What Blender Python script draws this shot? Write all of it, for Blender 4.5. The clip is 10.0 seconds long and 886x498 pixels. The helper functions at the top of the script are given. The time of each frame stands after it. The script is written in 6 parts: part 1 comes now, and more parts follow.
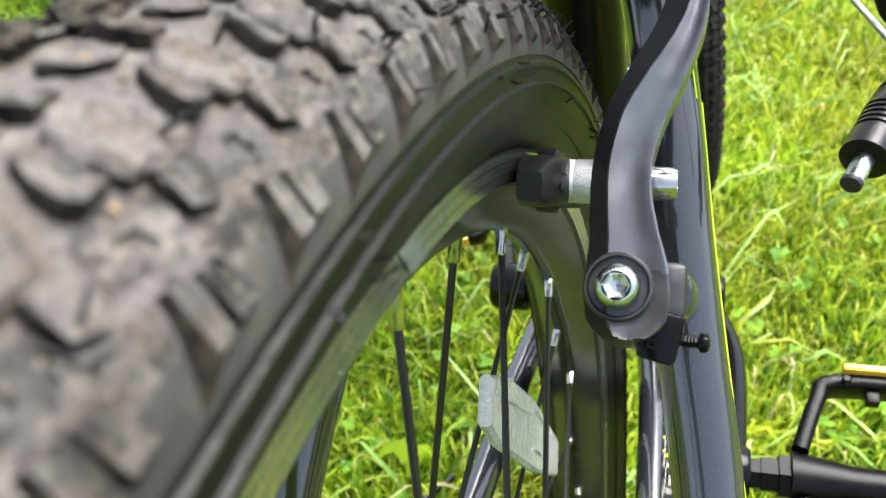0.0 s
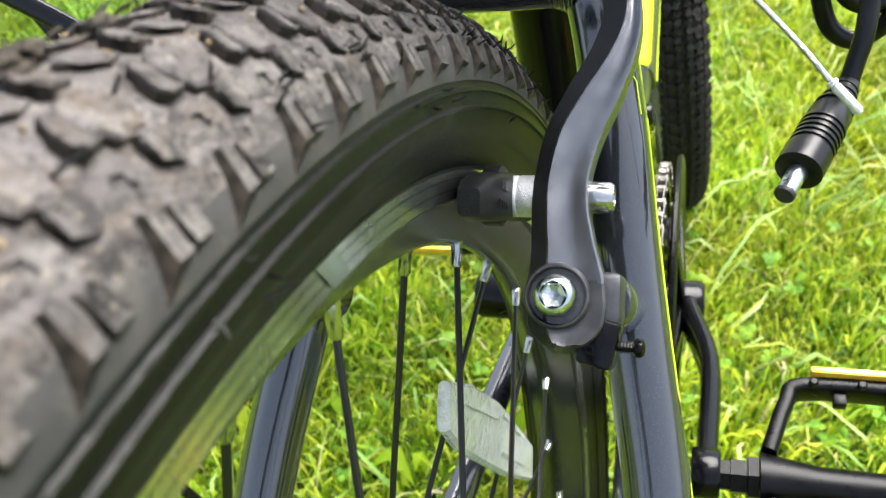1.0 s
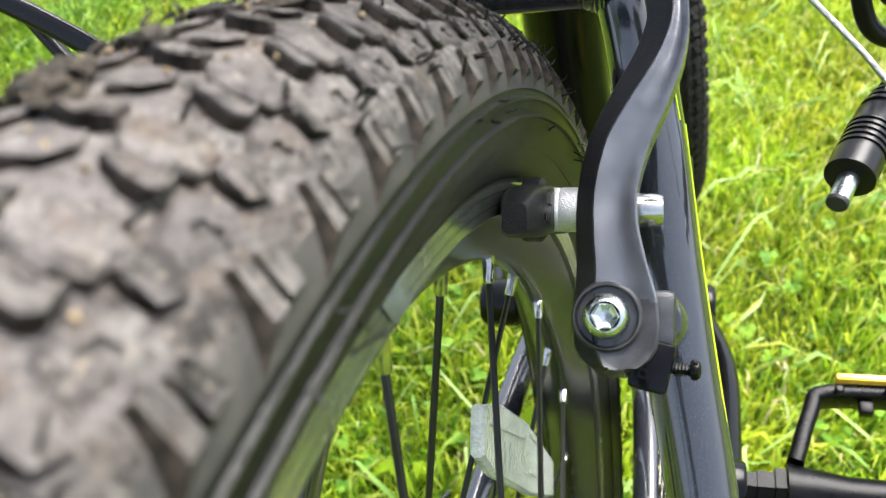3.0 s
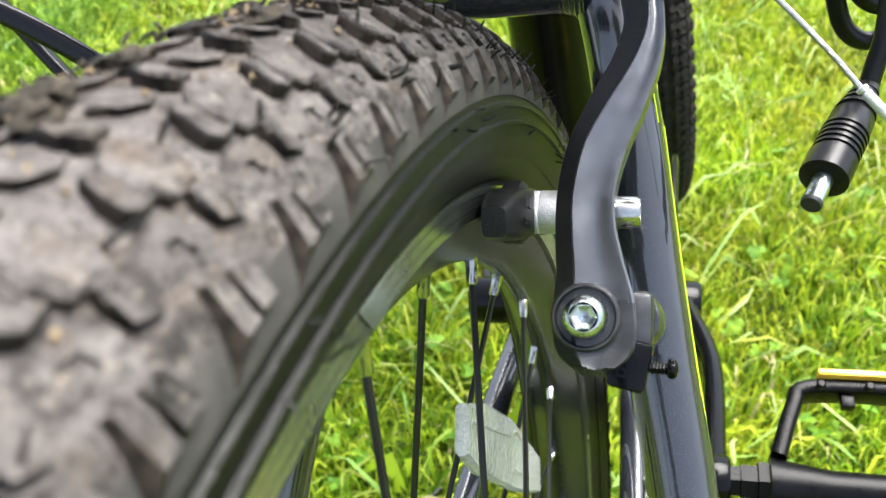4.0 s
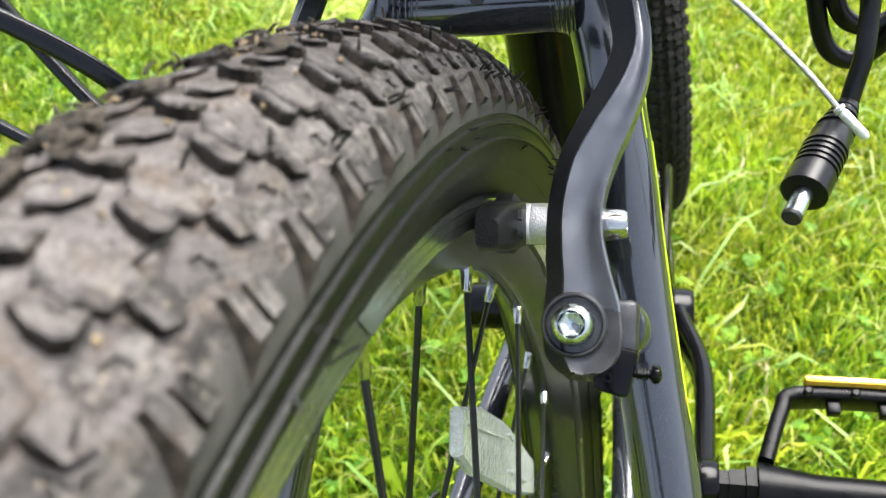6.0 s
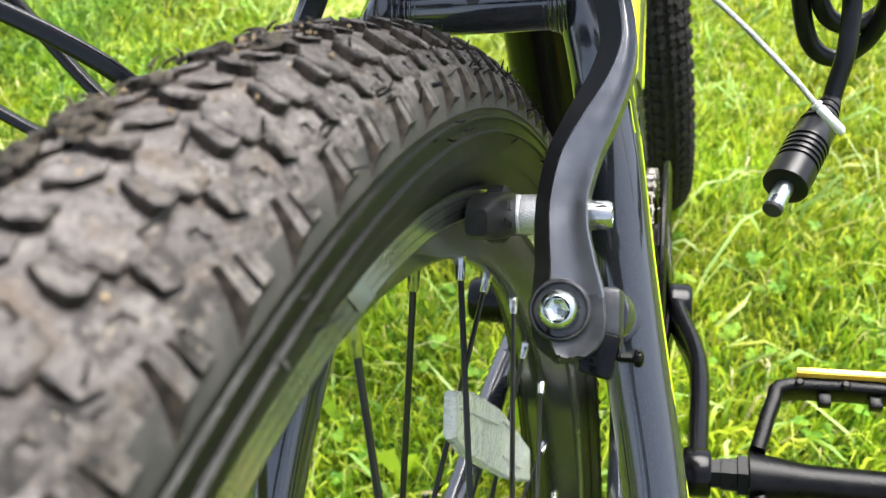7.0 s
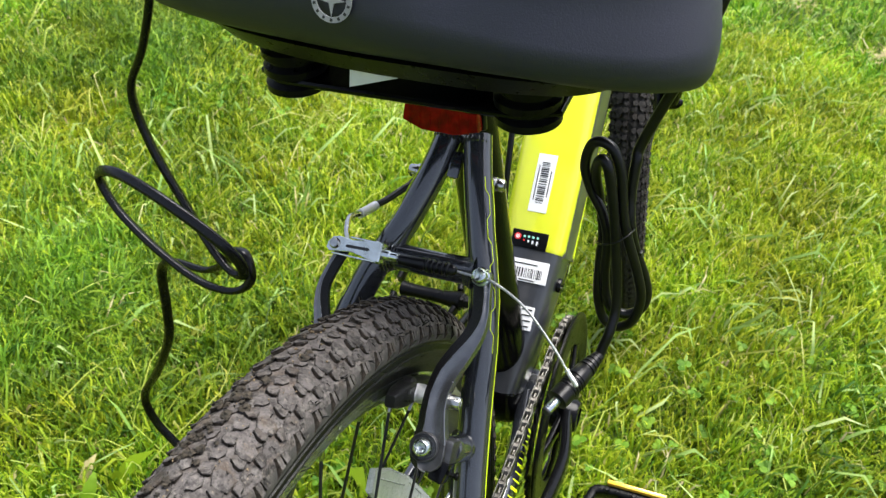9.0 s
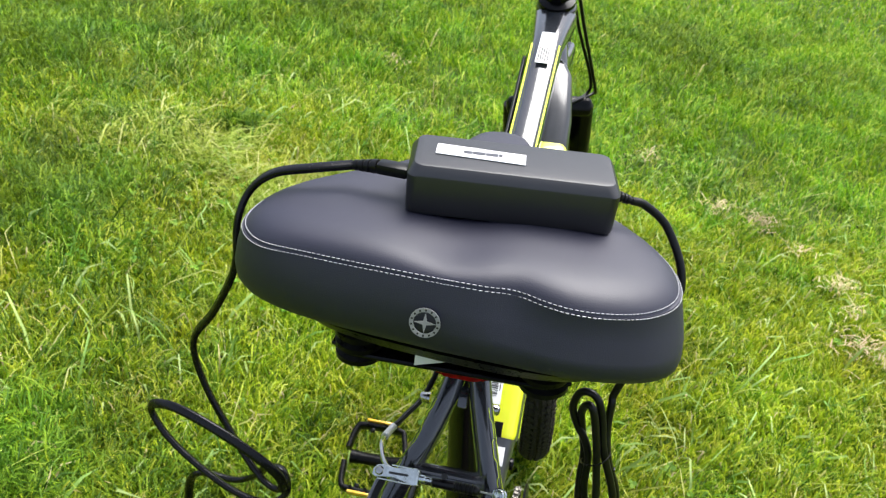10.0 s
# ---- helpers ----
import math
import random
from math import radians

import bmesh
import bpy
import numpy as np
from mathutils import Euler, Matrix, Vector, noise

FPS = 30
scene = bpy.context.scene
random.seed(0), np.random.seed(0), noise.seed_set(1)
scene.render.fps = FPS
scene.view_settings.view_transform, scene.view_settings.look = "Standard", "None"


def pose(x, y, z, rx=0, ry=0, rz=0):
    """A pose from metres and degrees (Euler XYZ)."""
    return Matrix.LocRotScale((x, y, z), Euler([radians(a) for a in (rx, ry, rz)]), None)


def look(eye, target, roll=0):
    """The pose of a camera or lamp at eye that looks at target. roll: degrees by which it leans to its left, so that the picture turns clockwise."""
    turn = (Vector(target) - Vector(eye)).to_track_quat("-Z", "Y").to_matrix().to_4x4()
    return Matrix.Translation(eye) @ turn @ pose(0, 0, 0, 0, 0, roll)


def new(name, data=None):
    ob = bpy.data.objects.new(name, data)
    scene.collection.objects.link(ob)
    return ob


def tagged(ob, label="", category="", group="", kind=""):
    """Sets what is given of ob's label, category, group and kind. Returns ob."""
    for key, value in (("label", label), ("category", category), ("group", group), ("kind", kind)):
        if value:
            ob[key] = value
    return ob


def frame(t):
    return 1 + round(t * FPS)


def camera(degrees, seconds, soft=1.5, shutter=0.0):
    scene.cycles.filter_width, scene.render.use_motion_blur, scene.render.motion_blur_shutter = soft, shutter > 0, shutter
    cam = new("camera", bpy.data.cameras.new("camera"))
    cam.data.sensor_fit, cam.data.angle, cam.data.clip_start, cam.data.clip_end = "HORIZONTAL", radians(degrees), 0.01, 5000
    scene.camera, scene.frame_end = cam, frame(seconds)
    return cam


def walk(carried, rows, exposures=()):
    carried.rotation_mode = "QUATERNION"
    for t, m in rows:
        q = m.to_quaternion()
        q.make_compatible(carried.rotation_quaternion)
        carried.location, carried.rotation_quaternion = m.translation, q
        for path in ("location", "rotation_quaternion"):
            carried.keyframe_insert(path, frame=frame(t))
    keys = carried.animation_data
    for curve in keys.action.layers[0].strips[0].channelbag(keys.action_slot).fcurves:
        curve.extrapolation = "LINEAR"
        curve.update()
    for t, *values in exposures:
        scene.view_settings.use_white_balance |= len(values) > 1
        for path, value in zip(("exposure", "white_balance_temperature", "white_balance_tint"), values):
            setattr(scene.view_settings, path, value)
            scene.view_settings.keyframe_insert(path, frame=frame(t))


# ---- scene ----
# All of the bicycle is drawn upright in its own axes (x right, y ahead, z up from the rear tyre's foot); BIKE leans it on its stand.
BIKE = pose(0, 0, 0, 3.9, -6.5, 0)
EXPOSURES = [(0.0, 2.35), (2.5, 2.42), (5.5, 2.35), (7.5, 2.28), (8.5, 1.85), (9.2, 1.65), (9.5, 1.7), (10.0, 1.55)]
cam = camera(55.42, 10.0, soft=1.25)
cam.data.dof.use_dof, cam.data.dof.aperture_fstop = True, 24.0      # focused on the rear wheel, set where that is built
PATH = [
    (0.0, (0.0579, -0.0070, 0.6927), (-0.0857, 0.3487, 0.3720), -11.44),
    (0.5, (0.0707, -0.0129, 0.6935), (-0.0739, 0.3455, 0.3763), -11.73),
    (1.0, (0.0760, -0.0109, 0.6988), (-0.0720, 0.3471, 0.3827), -12.58),
    (1.5, (0.0697, -0.0047, 0.7017), (-0.0695, 0.3555, 0.3842), -12.16),
    (2.0, (0.0515, -0.0032, 0.6995), (-0.0835, 0.3580, 0.3811), -12.23),
    (2.5, (0.0547, -0.0005, 0.6960), (-0.0841, 0.3603, 0.3789), -12.51),
    (4.0, (0.0618, -0.0022, 0.6994), (-0.0722, 0.3575, 0.3790), -12.63),
    (4.5, (0.0633, -0.0014, 0.7020), (-0.0671, 0.3600, 0.3820), -12.23),
    (5.0, (0.0610, -0.0043, 0.7020), (-0.0713, 0.3577, 0.3835), -12.46),
    (5.5, (0.0632, -0.0048, 0.7037), (-0.0689, 0.3575, 0.3855), -12.26),
    (7.0, (0.0727, -0.0171, 0.7107), (-0.0659, 0.3429, 0.3926), -12.38),
    (7.5, (0.0822, -0.0166, 0.7149), (-0.0590, 0.3431, 0.3975), -12.49),
    (8.0, (0.1067, -0.0347, 0.7687), (-0.0376, 0.3242, 0.4519), -11.05),
    (8.5, (0.1489, -0.0876, 0.8501), (0.0007, 0.2695, 0.5330), -8.46),
    (9.0, (0.1765, -0.1259, 0.9348), (0.0217, 0.2307, 0.6203), -3.52),
    (9.5, (0.1969, -0.1527, 1.0543), (0.0636, 0.2380, 0.7722), 0.84),
    (10.0, (0.0815, -0.2222, 1.1066), (0.0005, 0.1939, 0.8415), 2.91),
]
walk(cam, [(t, BIKE @ look(eye, target, roll)) for t, eye, target, roll in PATH], EXPOSURES)

# ---------------------------------------------------------------- light
world = bpy.data.worlds.new("overcast_sky")
scene.world = world
world.use_nodes = True
wn = world.node_tree
sky = wn.nodes.new("ShaderNodeTexSky")
sky.sky_type = "NISHITA"
sky.sun_disc = False
sky.sun_elevation, sky.sun_rotation = radians(70), radians(31)
sky.air_density, sky.dust_density, sky.ozone_density = 1.0, 4.0, 1.0
cloud = wn.nodes.new("ShaderNodeHueSaturation")      # thin high cloud: a paler sky
cloud.inputs["Saturation"].default_value = 0.7
wn.links.new(sky.outputs[0], cloud.inputs["Color"])
wn.links.new(cloud.outputs[0], wn.nodes["Background"].inputs[0])
wn.nodes["Background"].inputs[1].default_value = 0.086

sun_data = bpy.data.lights.new("sun", "SUN")
sun_data.energy, sun_data.angle, sun_data.color = 2.7, radians(50), (1.0, 0.985, 0.96)
sun = new("sun", sun_data)
sun.matrix_world = look((0.95, 1.6, 5.1), (0, 0, 0))


# ---------------------------------------------------------------- materials
def material(name, colour, rough=0.5, metal=0.0, second=None, scale=60.0, rough2=None, bump=0.0, bump_scale=400.0,
             coat=0.0, random_tint=0.0, spec=0.5, translucent=0.0, stains=None, stain_scale=14.0, stain_at=0.58):
    """A surface with grain (fine noise), patches (coarse noise between two colours) and, if asked, stains of a third colour."""
    m = bpy.data.materials.new(name)
    m.use_nodes = True
    t = m.node_tree
    n, link = t.nodes, t.links.new
    b = n["Principled BSDF"]
    b.inputs["Roughness"].default_value, b.inputs["Metallic"].default_value = rough, metal
    b.inputs["Coat Weight"].default_value, b.inputs["Coat Roughness"].default_value = coat, 0.08
    b.inputs["Specular IOR Level"].default_value = spec
    where = n.new("ShaderNodeTexCoord")
    info = n.new("ShaderNodeObjectInfo")
    shift = n.new("ShaderNodeVectorMath")
    shift.operation = "MULTIPLY_ADD"
    link(info.outputs["Random"], shift.inputs[0])
    shift.inputs[1].default_value = (3.1, 1.7, 2.3) if random_tint else (0, 0, 0)
    link(where.outputs["Object"], shift.inputs[2])
    coarse = n.new("ShaderNodeTexNoise")
    coarse.inputs["Scale"].default_value, coarse.inputs["Detail"].default_value = scale, 6
    link(shift.outputs[0], coarse.inputs["Vector"])
    mix = n.new("ShaderNodeMix")
    mix.data_type = "RGBA"
    second = second or tuple(c * 1.35 + 0.002 for c in colour)
    mix.inputs["A"].default_value, mix.inputs["B"].default_value = (*colour, 1), (*second, 1)
    ramp = n.new("ShaderNodeMapRange")
    ramp.inputs["From Min"].default_value, ramp.inputs["From Max"].default_value = 0.35, 0.68
    link(coarse.outputs["Fac"], ramp.inputs["Value"])
    link(ramp.outputs[0], mix.inputs["Factor"])
    out = mix.outputs["Result"]
    if stains:
        spots = n.new("ShaderNodeTexNoise")
        spots.inputs["Scale"].default_value, spots.inputs["Detail"].default_value, spots.inputs["Roughness"].default_value = stain_scale, 8, 0.7
        link(shift.outputs[0], spots.inputs["Vector"])
        cut = n.new("ShaderNodeMapRange")
        cut.inputs["From Min"].default_value, cut.inputs["From Max"].default_value = stain_at, stain_at + 0.12
        link(spots.outputs["Fac"], cut.inputs["Value"])
        over = n.new("ShaderNodeMix")
        over.data_type = "RGBA"
        link(cut.outputs[0], over.inputs["Factor"])
        link(out, over.inputs["A"])
        over.inputs["B"].default_value = (*stains, 1)
        out = over.outputs["Result"]
    if random_tint:
        hue = n.new("ShaderNodeHueSaturation")
        vary = n.new("ShaderNodeMapRange")
        vary.inputs["To Min"].default_value, vary.inputs["To Max"].default_value = 1 - random_tint, 1 + random_tint
        link(info.outputs["Random"], vary.inputs["Value"])
        link(vary.outputs[0], hue.inputs["Value"])
        link(out, hue.inputs["Color"])
        out = hue.outputs["Color"]
    link(out, b.inputs["Base Color"])
    if rough2 is not None:
        r = n.new("ShaderNodeMapRange")
        r.inputs["To Min"].default_value, r.inputs["To Max"].default_value = rough, rough2
        link(coarse.outputs["Fac"], r.inputs["Value"])
        link(r.outputs[0], b.inputs["Roughness"])
    if bump:
        fine = n.new("ShaderNodeTexNoise")
        fine.inputs["Scale"].default_value, fine.inputs["Detail"].default_value = bump_scale, 4
        link(shift.outputs[0], fine.inputs["Vector"])
        bm_ = n.new("ShaderNodeBump")
        bm_.inputs["Strength"].default_value, bm_.inputs["Distance"].default_value = bump, 0.001
        link(fine.outputs["Fac"], bm_.inputs["Height"])
        link(bm_.outputs[0], b.inputs["Normal"])
    if translucent:
        tr = n.new("ShaderNodeBsdfTranslucent")
        link(out, tr.inputs["Color"])
        blend = n.new("ShaderNodeMixShader")
        blend.inputs[0].default_value = translucent
        link(b.outputs[0], blend.inputs[1])
        link(tr.outputs[0], blend.inputs[2])
        link(blend.outputs[0], n["Material Output"].inputs["Surface"])
    return m


def leaf_material(name, colours, translucent=0.45, rough=0.55):
    """Blades and leaves: each one takes its own colour out of the row."""
    m = bpy.data.materials.new(name)
    m.use_nodes = True
    t = m.node_tree
    n, link = t.nodes, t.links.new
    geo = n.new("ShaderNodeNewGeometry")
    ramp = n.new("ShaderNodeValToRGB")
    els = ramp.color_ramp.elements
    while len(els) < len(colours):
        els.new(0.5)
    for i, (at, c) in enumerate(colours):
        els[i].position, els[i].color = at, (*c, 1)
    link(geo.outputs["Random Per Island"], ramp.inputs[0])
    where = n.new("ShaderNodeTexCoord")
    patch = n.new("ShaderNodeTexNoise")
    patch.inputs["Scale"].default_value, patch.inputs["Detail"].default_value, patch.inputs["Roughness"].default_value = 2.6, 6, 0.62
    link(where.outputs["Object"], patch.inputs["Vector"])
    rng = n.new("ShaderNodeMapRange")
    rng.inputs["From Min"].default_value, rng.inputs["From Max"].default_value = 0.3, 0.7
    rng.inputs["To Min"].default_value, rng.inputs["To Max"].default_value = 0.62, 1.3
    link(patch.outputs["Fac"], rng.inputs["Value"])
    hue = n.new("ShaderNodeHueSaturation")
    link(rng.outputs[0], hue.inputs["Value"])
    tone, swing = n.new("ShaderNodeTexNoise"), n.new("ShaderNodeMapRange")
    tone.inputs["Scale"].default_value, tone.inputs["Detail"].default_value = 5.5, 5
    link(where.outputs["Object"], tone.inputs["Vector"])
    swing.inputs["From Min"].default_value, swing.inputs["From Max"].default_value = 0.3, 0.7
    swing.inputs["To Min"].default_value, swing.inputs["To Max"].default_value = 0.475, 0.512
    link(tone.outputs["Fac"], swing.inputs["Value"])
    link(swing.outputs[0], hue.inputs["Hue"])
    link(ramp.outputs[0], hue.inputs["Color"])
    b = n["Principled BSDF"]
    b.inputs["Roughness"].default_value = rough
    b.inputs["Specular IOR Level"].default_value = 0.22
    link(hue.outputs[0], b.inputs["Base Color"])
    tr = n.new("ShaderNodeBsdfTranslucent")
    link(hue.outputs[0], tr.inputs["Color"])
    blend = n.new("ShaderNodeMixShader")
    blend.inputs[0].default_value = translucent
    link(b.outputs[0], blend.inputs[1])
    link(tr.outputs[0], blend.inputs[2])
    link(blend.outputs[0], n["Material Output"].inputs["Surface"])
    return m


def tread_material(name, low, high):
    """Rubber under lilac-grey dust, brown dried mud in patches, pale grit; low, high: how pale the pieces are."""
    m = bpy.data.materials.new(name)
    m.use_nodes = True
    n, link = m.node_tree.nodes, m.node_tree.links.new
    b = n["Principled BSDF"]
    b.inputs["Roughness"].default_value, b.inputs["Specular IOR Level"].default_value = 0.75, 0.25
    where, info, shift = n.new("ShaderNodeTexCoord"), n.new("ShaderNodeObjectInfo"), n.new("ShaderNodeVectorMath")
    shift.operation = "MULTIPLY_ADD"
    link(info.outputs["Random"], shift.inputs[0])
    shift.inputs[1].default_value = (3.1, 1.7, 2.3)
    link(where.outputs["Object"], shift.inputs[2])
    def layer(scale, low, high, colour, under, rough=0.65):
        noise, cut, over = n.new("ShaderNodeTexNoise"), n.new("ShaderNodeMapRange"), n.new("ShaderNodeMix")
        noise.inputs["Scale"].default_value, noise.inputs["Detail"].default_value, noise.inputs["Roughness"].default_value = scale, 8, rough
        link(shift.outputs[0], noise.inputs["Vector"])
        cut.inputs["From Min"].default_value, cut.inputs["From Max"].default_value = low, high
        link(noise.outputs["Fac"], cut.inputs["Value"])
        over.data_type = "RGBA"
        link(cut.outputs[0], over.inputs["Factor"])
        over.inputs["B"].default_value = (*colour, 1)
        if isinstance(under, tuple):
            over.inputs["A"].default_value = (*under, 1)
        else:
            link(under, over.inputs["A"])
        return over.outputs["Result"]
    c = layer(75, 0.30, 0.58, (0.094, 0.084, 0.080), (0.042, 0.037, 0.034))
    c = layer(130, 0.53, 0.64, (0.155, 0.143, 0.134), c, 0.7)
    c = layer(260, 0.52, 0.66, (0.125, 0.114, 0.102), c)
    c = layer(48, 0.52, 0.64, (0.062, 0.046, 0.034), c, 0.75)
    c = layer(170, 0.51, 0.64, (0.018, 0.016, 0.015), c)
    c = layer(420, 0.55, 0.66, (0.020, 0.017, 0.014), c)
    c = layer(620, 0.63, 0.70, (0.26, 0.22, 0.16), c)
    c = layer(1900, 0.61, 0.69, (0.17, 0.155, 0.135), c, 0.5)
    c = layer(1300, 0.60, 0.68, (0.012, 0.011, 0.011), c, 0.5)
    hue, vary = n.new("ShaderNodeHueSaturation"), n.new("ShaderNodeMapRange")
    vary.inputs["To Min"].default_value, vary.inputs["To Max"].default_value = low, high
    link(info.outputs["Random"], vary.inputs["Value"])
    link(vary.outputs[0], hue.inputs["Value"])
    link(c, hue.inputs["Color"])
    link(hue.outputs["Color"], b.inputs["Base Color"])
    last = None
    for scale, strength, depth in ((230, 0.9, 0.0012), (700, 0.8, 0.0006), (2400, 0.5, 0.0003)):
        noise, bump = n.new("ShaderNodeTexNoise"), n.new("ShaderNodeBump")
        noise.inputs["Scale"].default_value, noise.inputs["Detail"].default_value = scale, 5
        link(shift.outputs[0], noise.inputs["Vector"])
        bump.inputs["Strength"].default_value, bump.inputs["Distance"].default_value = strength, depth
        link(noise.outputs["Fac"], bump.inputs["Height"])
        if last:
            link(last.outputs[0], bump.inputs["Normal"])
        last = bump
    link(last.outputs[0], b.inputs["Normal"])
    return m


TREAD = tread_material("dusty_tread_rubber", 0.70, 1.02)
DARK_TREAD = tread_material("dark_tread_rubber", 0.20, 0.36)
# Tread rubber for the blocks' steep flanks, coloured near-black to hold their shade.
FLANK = material("shaded_flank_rubber", (0.007, 0.006, 0.005), 0.8, spec=0.1, second=(0.040, 0.032, 0.025), scale=420, bump=0.4, bump_scale=1800, stains=(0.07, 0.055, 0.036), stain_scale=900, stain_at=0.62)
SHOULDER = material("smooth_shoulder_rubber", (0.030, 0.029, 0.028), 0.6, spec=0.3, second=(0.058, 0.053, 0.049), scale=110, rough2=0.7, bump=0.3, bump_scale=1500, stains=(0.085, 0.078, 0.066), stain_scale=120, stain_at=0.60)
TYRE = material("tyre_rubber", (0.0035, 0.0037, 0.0032), 0.26, spec=0.26, second=(0.0075, 0.0078, 0.0066), scale=40, rough2=0.40, bump=0.4, bump_scale=1500,
                stains=(0.05, 0.046, 0.04), stain_scale=55, stain_at=0.62)
PAINT = material("black_frame_paint", (0.006, 0.0075, 0.011), 0.10, spec=0.68, second=(0.034, 0.037, 0.044), scale=2600, coat=1.0, rough2=0.20)
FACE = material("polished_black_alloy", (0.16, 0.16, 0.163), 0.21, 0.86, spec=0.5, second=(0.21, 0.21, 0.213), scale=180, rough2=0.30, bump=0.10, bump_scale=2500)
# Darker copy of the arm's alloy: the foot's shade is in the colour.
FOOT = material("shaded_arm_alloy", (0.06, 0.06, 0.063), 0.34, 0.7, spec=0.5, second=(0.095, 0.095, 0.098), scale=200, rough2=0.46, bump=0.14, bump_scale=2500)
CAST = material("shaded_cast_black", (0.006, 0.006, 0.0065), 0.42, spec=0.30, second=(0.014, 0.014, 0.015), scale=900, bump=0.5, bump_scale=2600, stains=(0.05, 0.05, 0.05), stain_scale=1500, stain_at=0.64)
SATIN = material("satin_black_alloy", (0.0016, 0.0016, 0.0019), 0.12, spec=0.18, second=(0.003, 0.003, 0.0034), scale=250, rough2=0.22, bump=0.04, bump_scale=2500)
PLASTIC = material("black_plastic", (0.0016, 0.0016, 0.0019), 0.20, spec=0.14, second=(0.0036, 0.0036, 0.0040), scale=200, rough2=0.40, bump=0.12, bump_scale=2200)
PAD = material("brake_rubber", (0.007, 0.007, 0.0075), 0.42, spec=0.22, second=(0.012, 0.012, 0.012), scale=220, bump=0.25, bump_scale=1800)
CORD = material("cord_sheath", (0.0025, 0.0025, 0.003), 0.22, spec=0.32, second=(0.004, 0.004, 0.0046), scale=300, rough2=0.30, bump=0.06, bump_scale=2500)
CABLE = material("cable_sheath", (0.003, 0.003, 0.0034), 0.26, spec=0.28, second=(0.005, 0.005, 0.0056), scale=300, rough2=0.38)
ZINC = material("zinc_plated_steel", (0.62, 0.66, 0.68), 0.2, 1.0, second=(0.48, 0.54, 0.52), scale=180, rough2=0.34)
CHROME = material("bright_steel", (0.50, 0.50, 0.48), 0.13, 1.0, second=(0.38, 0.38, 0.36), scale=260, rough2=0.26)
WIRE = material("steel_wire", (0.6, 0.6, 0.6), 0.32, 1.0, second=(0.45, 0.45, 0.45), scale=900, bump=0.6, bump_scale=1500)
ALLOY = material("brushed_alloy", (0.78, 0.78, 0.78), 0.5, 0.7, second=(0.66, 0.66, 0.66), scale=900, bump=0.5, bump_scale=2500)
CHAIN = material("oiled_chain_steel", (0.20, 0.19, 0.17), 0.40, 0.95, second=(0.07, 0.064, 0.056), scale=420)
PRESSED = material("pressed_steel", (0.72, 0.75, 0.71), 0.16, 1.0, second=(0.52, 0.55, 0.51), scale=140, rough2=0.34, bump=0.35, bump_scale=130)
RIM = material("black_rim", (0.055, 0.058, 0.055), 0.18, 0.6, second=(0.035, 0.037, 0.035), scale=120, rough2=0.30)
TRACK = material("rim_brake_track", (0.82, 0.84, 0.82), 0.18, 1.0, second=(0.62, 0.64, 0.62), scale=90, rough2=0.32)
FILM = material("clear_film", (0.52, 0.57, 0.55), 0.22, 0.9, second=(0.42, 0.46, 0.44), scale=300, rough2=0.3)
SPOKE = material("black_spoke", (0.01, 0.01, 0.01), 0.35, 0.3)
CLEAR = material("clear_reflector", (0.86, 0.88, 0.86), 0.25, second=(0.72, 0.75, 0.72), scale=240, bump=0.9, bump_scale=520, coat=0.4)
CLEAR.node_tree.nodes["Principled BSDF"].inputs["Transmission Weight"].default_value = 0.55
CLEAR.node_tree.nodes["Principled BSDF"].inputs["IOR"].default_value = 1.35
YELLOW = material("yellow_paint", (0.88, 0.93, 0.035), 0.26, second=(0.91, 0.95, 0.05), scale=30, coat=1.0)
STRIPE = material("lime_stripe", (0.55, 0.7, 0.01), 0.4)
GREY = material("grey_case", (0.03, 0.032, 0.037), 0.3, second=(0.04, 0.042, 0.048), scale=80, coat=0.4)
PAPER = material("white_label", (0.78, 0.78, 0.79), 0.4, second=(0.72, 0.72, 0.74), scale=90)
INK = material("black_print", (0.02, 0.02, 0.02), 0.5)
RED = material("red_print", (0.6, 0.02, 0.02), 0.4)
LED = material("green_lamp", (0.25, 0.55, 0.45), 0.3)
REDGLASS = material("red_reflector", (0.3, 0.003, 0.003), 0.25, second=(0.11, 0.001, 0.001), scale=130, bump=0.5, bump_scale=260, spec=0.15)
AMBER = material("amber_reflector", (0.82, 0.44, 0.03), 0.22, second=(0.9, 0.6, 0.08), scale=120, bump=0.4, bump_scale=500, coat=0.5)
VINYL = material("saddle_vinyl", (0.0112, 0.0118, 0.0260), 0.48, spec=0.62, second=(0.0130, 0.0135, 0.0300), scale=18, rough2=0.60, bump=0.16, bump_scale=1300, coat=0.0)
THREAD = material("pale_thread", (0.38, 0.38, 0.41), 0.7)
PRINT = material("silver_print", (0.26, 0.26, 0.27), 0.45)
SHELL = material("charger_shell", (0.0050, 0.0050, 0.0072), 0.38, spec=0.90, second=(0.0060, 0.0060, 0.0084), scale=60, bump=0.06, bump_scale=2600)
WETMUD = material("wet_mud", (0.012, 0.011, 0.009), 0.8, spec=0.2, second=(0.05, 0.04, 0.028), scale=500, bump=0.6, bump_scale=900)
MUD = material("dried_mud", (0.12, 0.085, 0.05), 0.95, second=(0.24, 0.18, 0.1), scale=300, bump=0.8, bump_scale=800)
SOIL = material("lawn_soil", (0.026, 0.050, 0.006), 0.95, spec=0.15, second=(0.048, 0.085, 0.010), scale=14, bump=0.8, bump_scale=60, stains=(0.028, 0.030, 0.010), stain_scale=5)
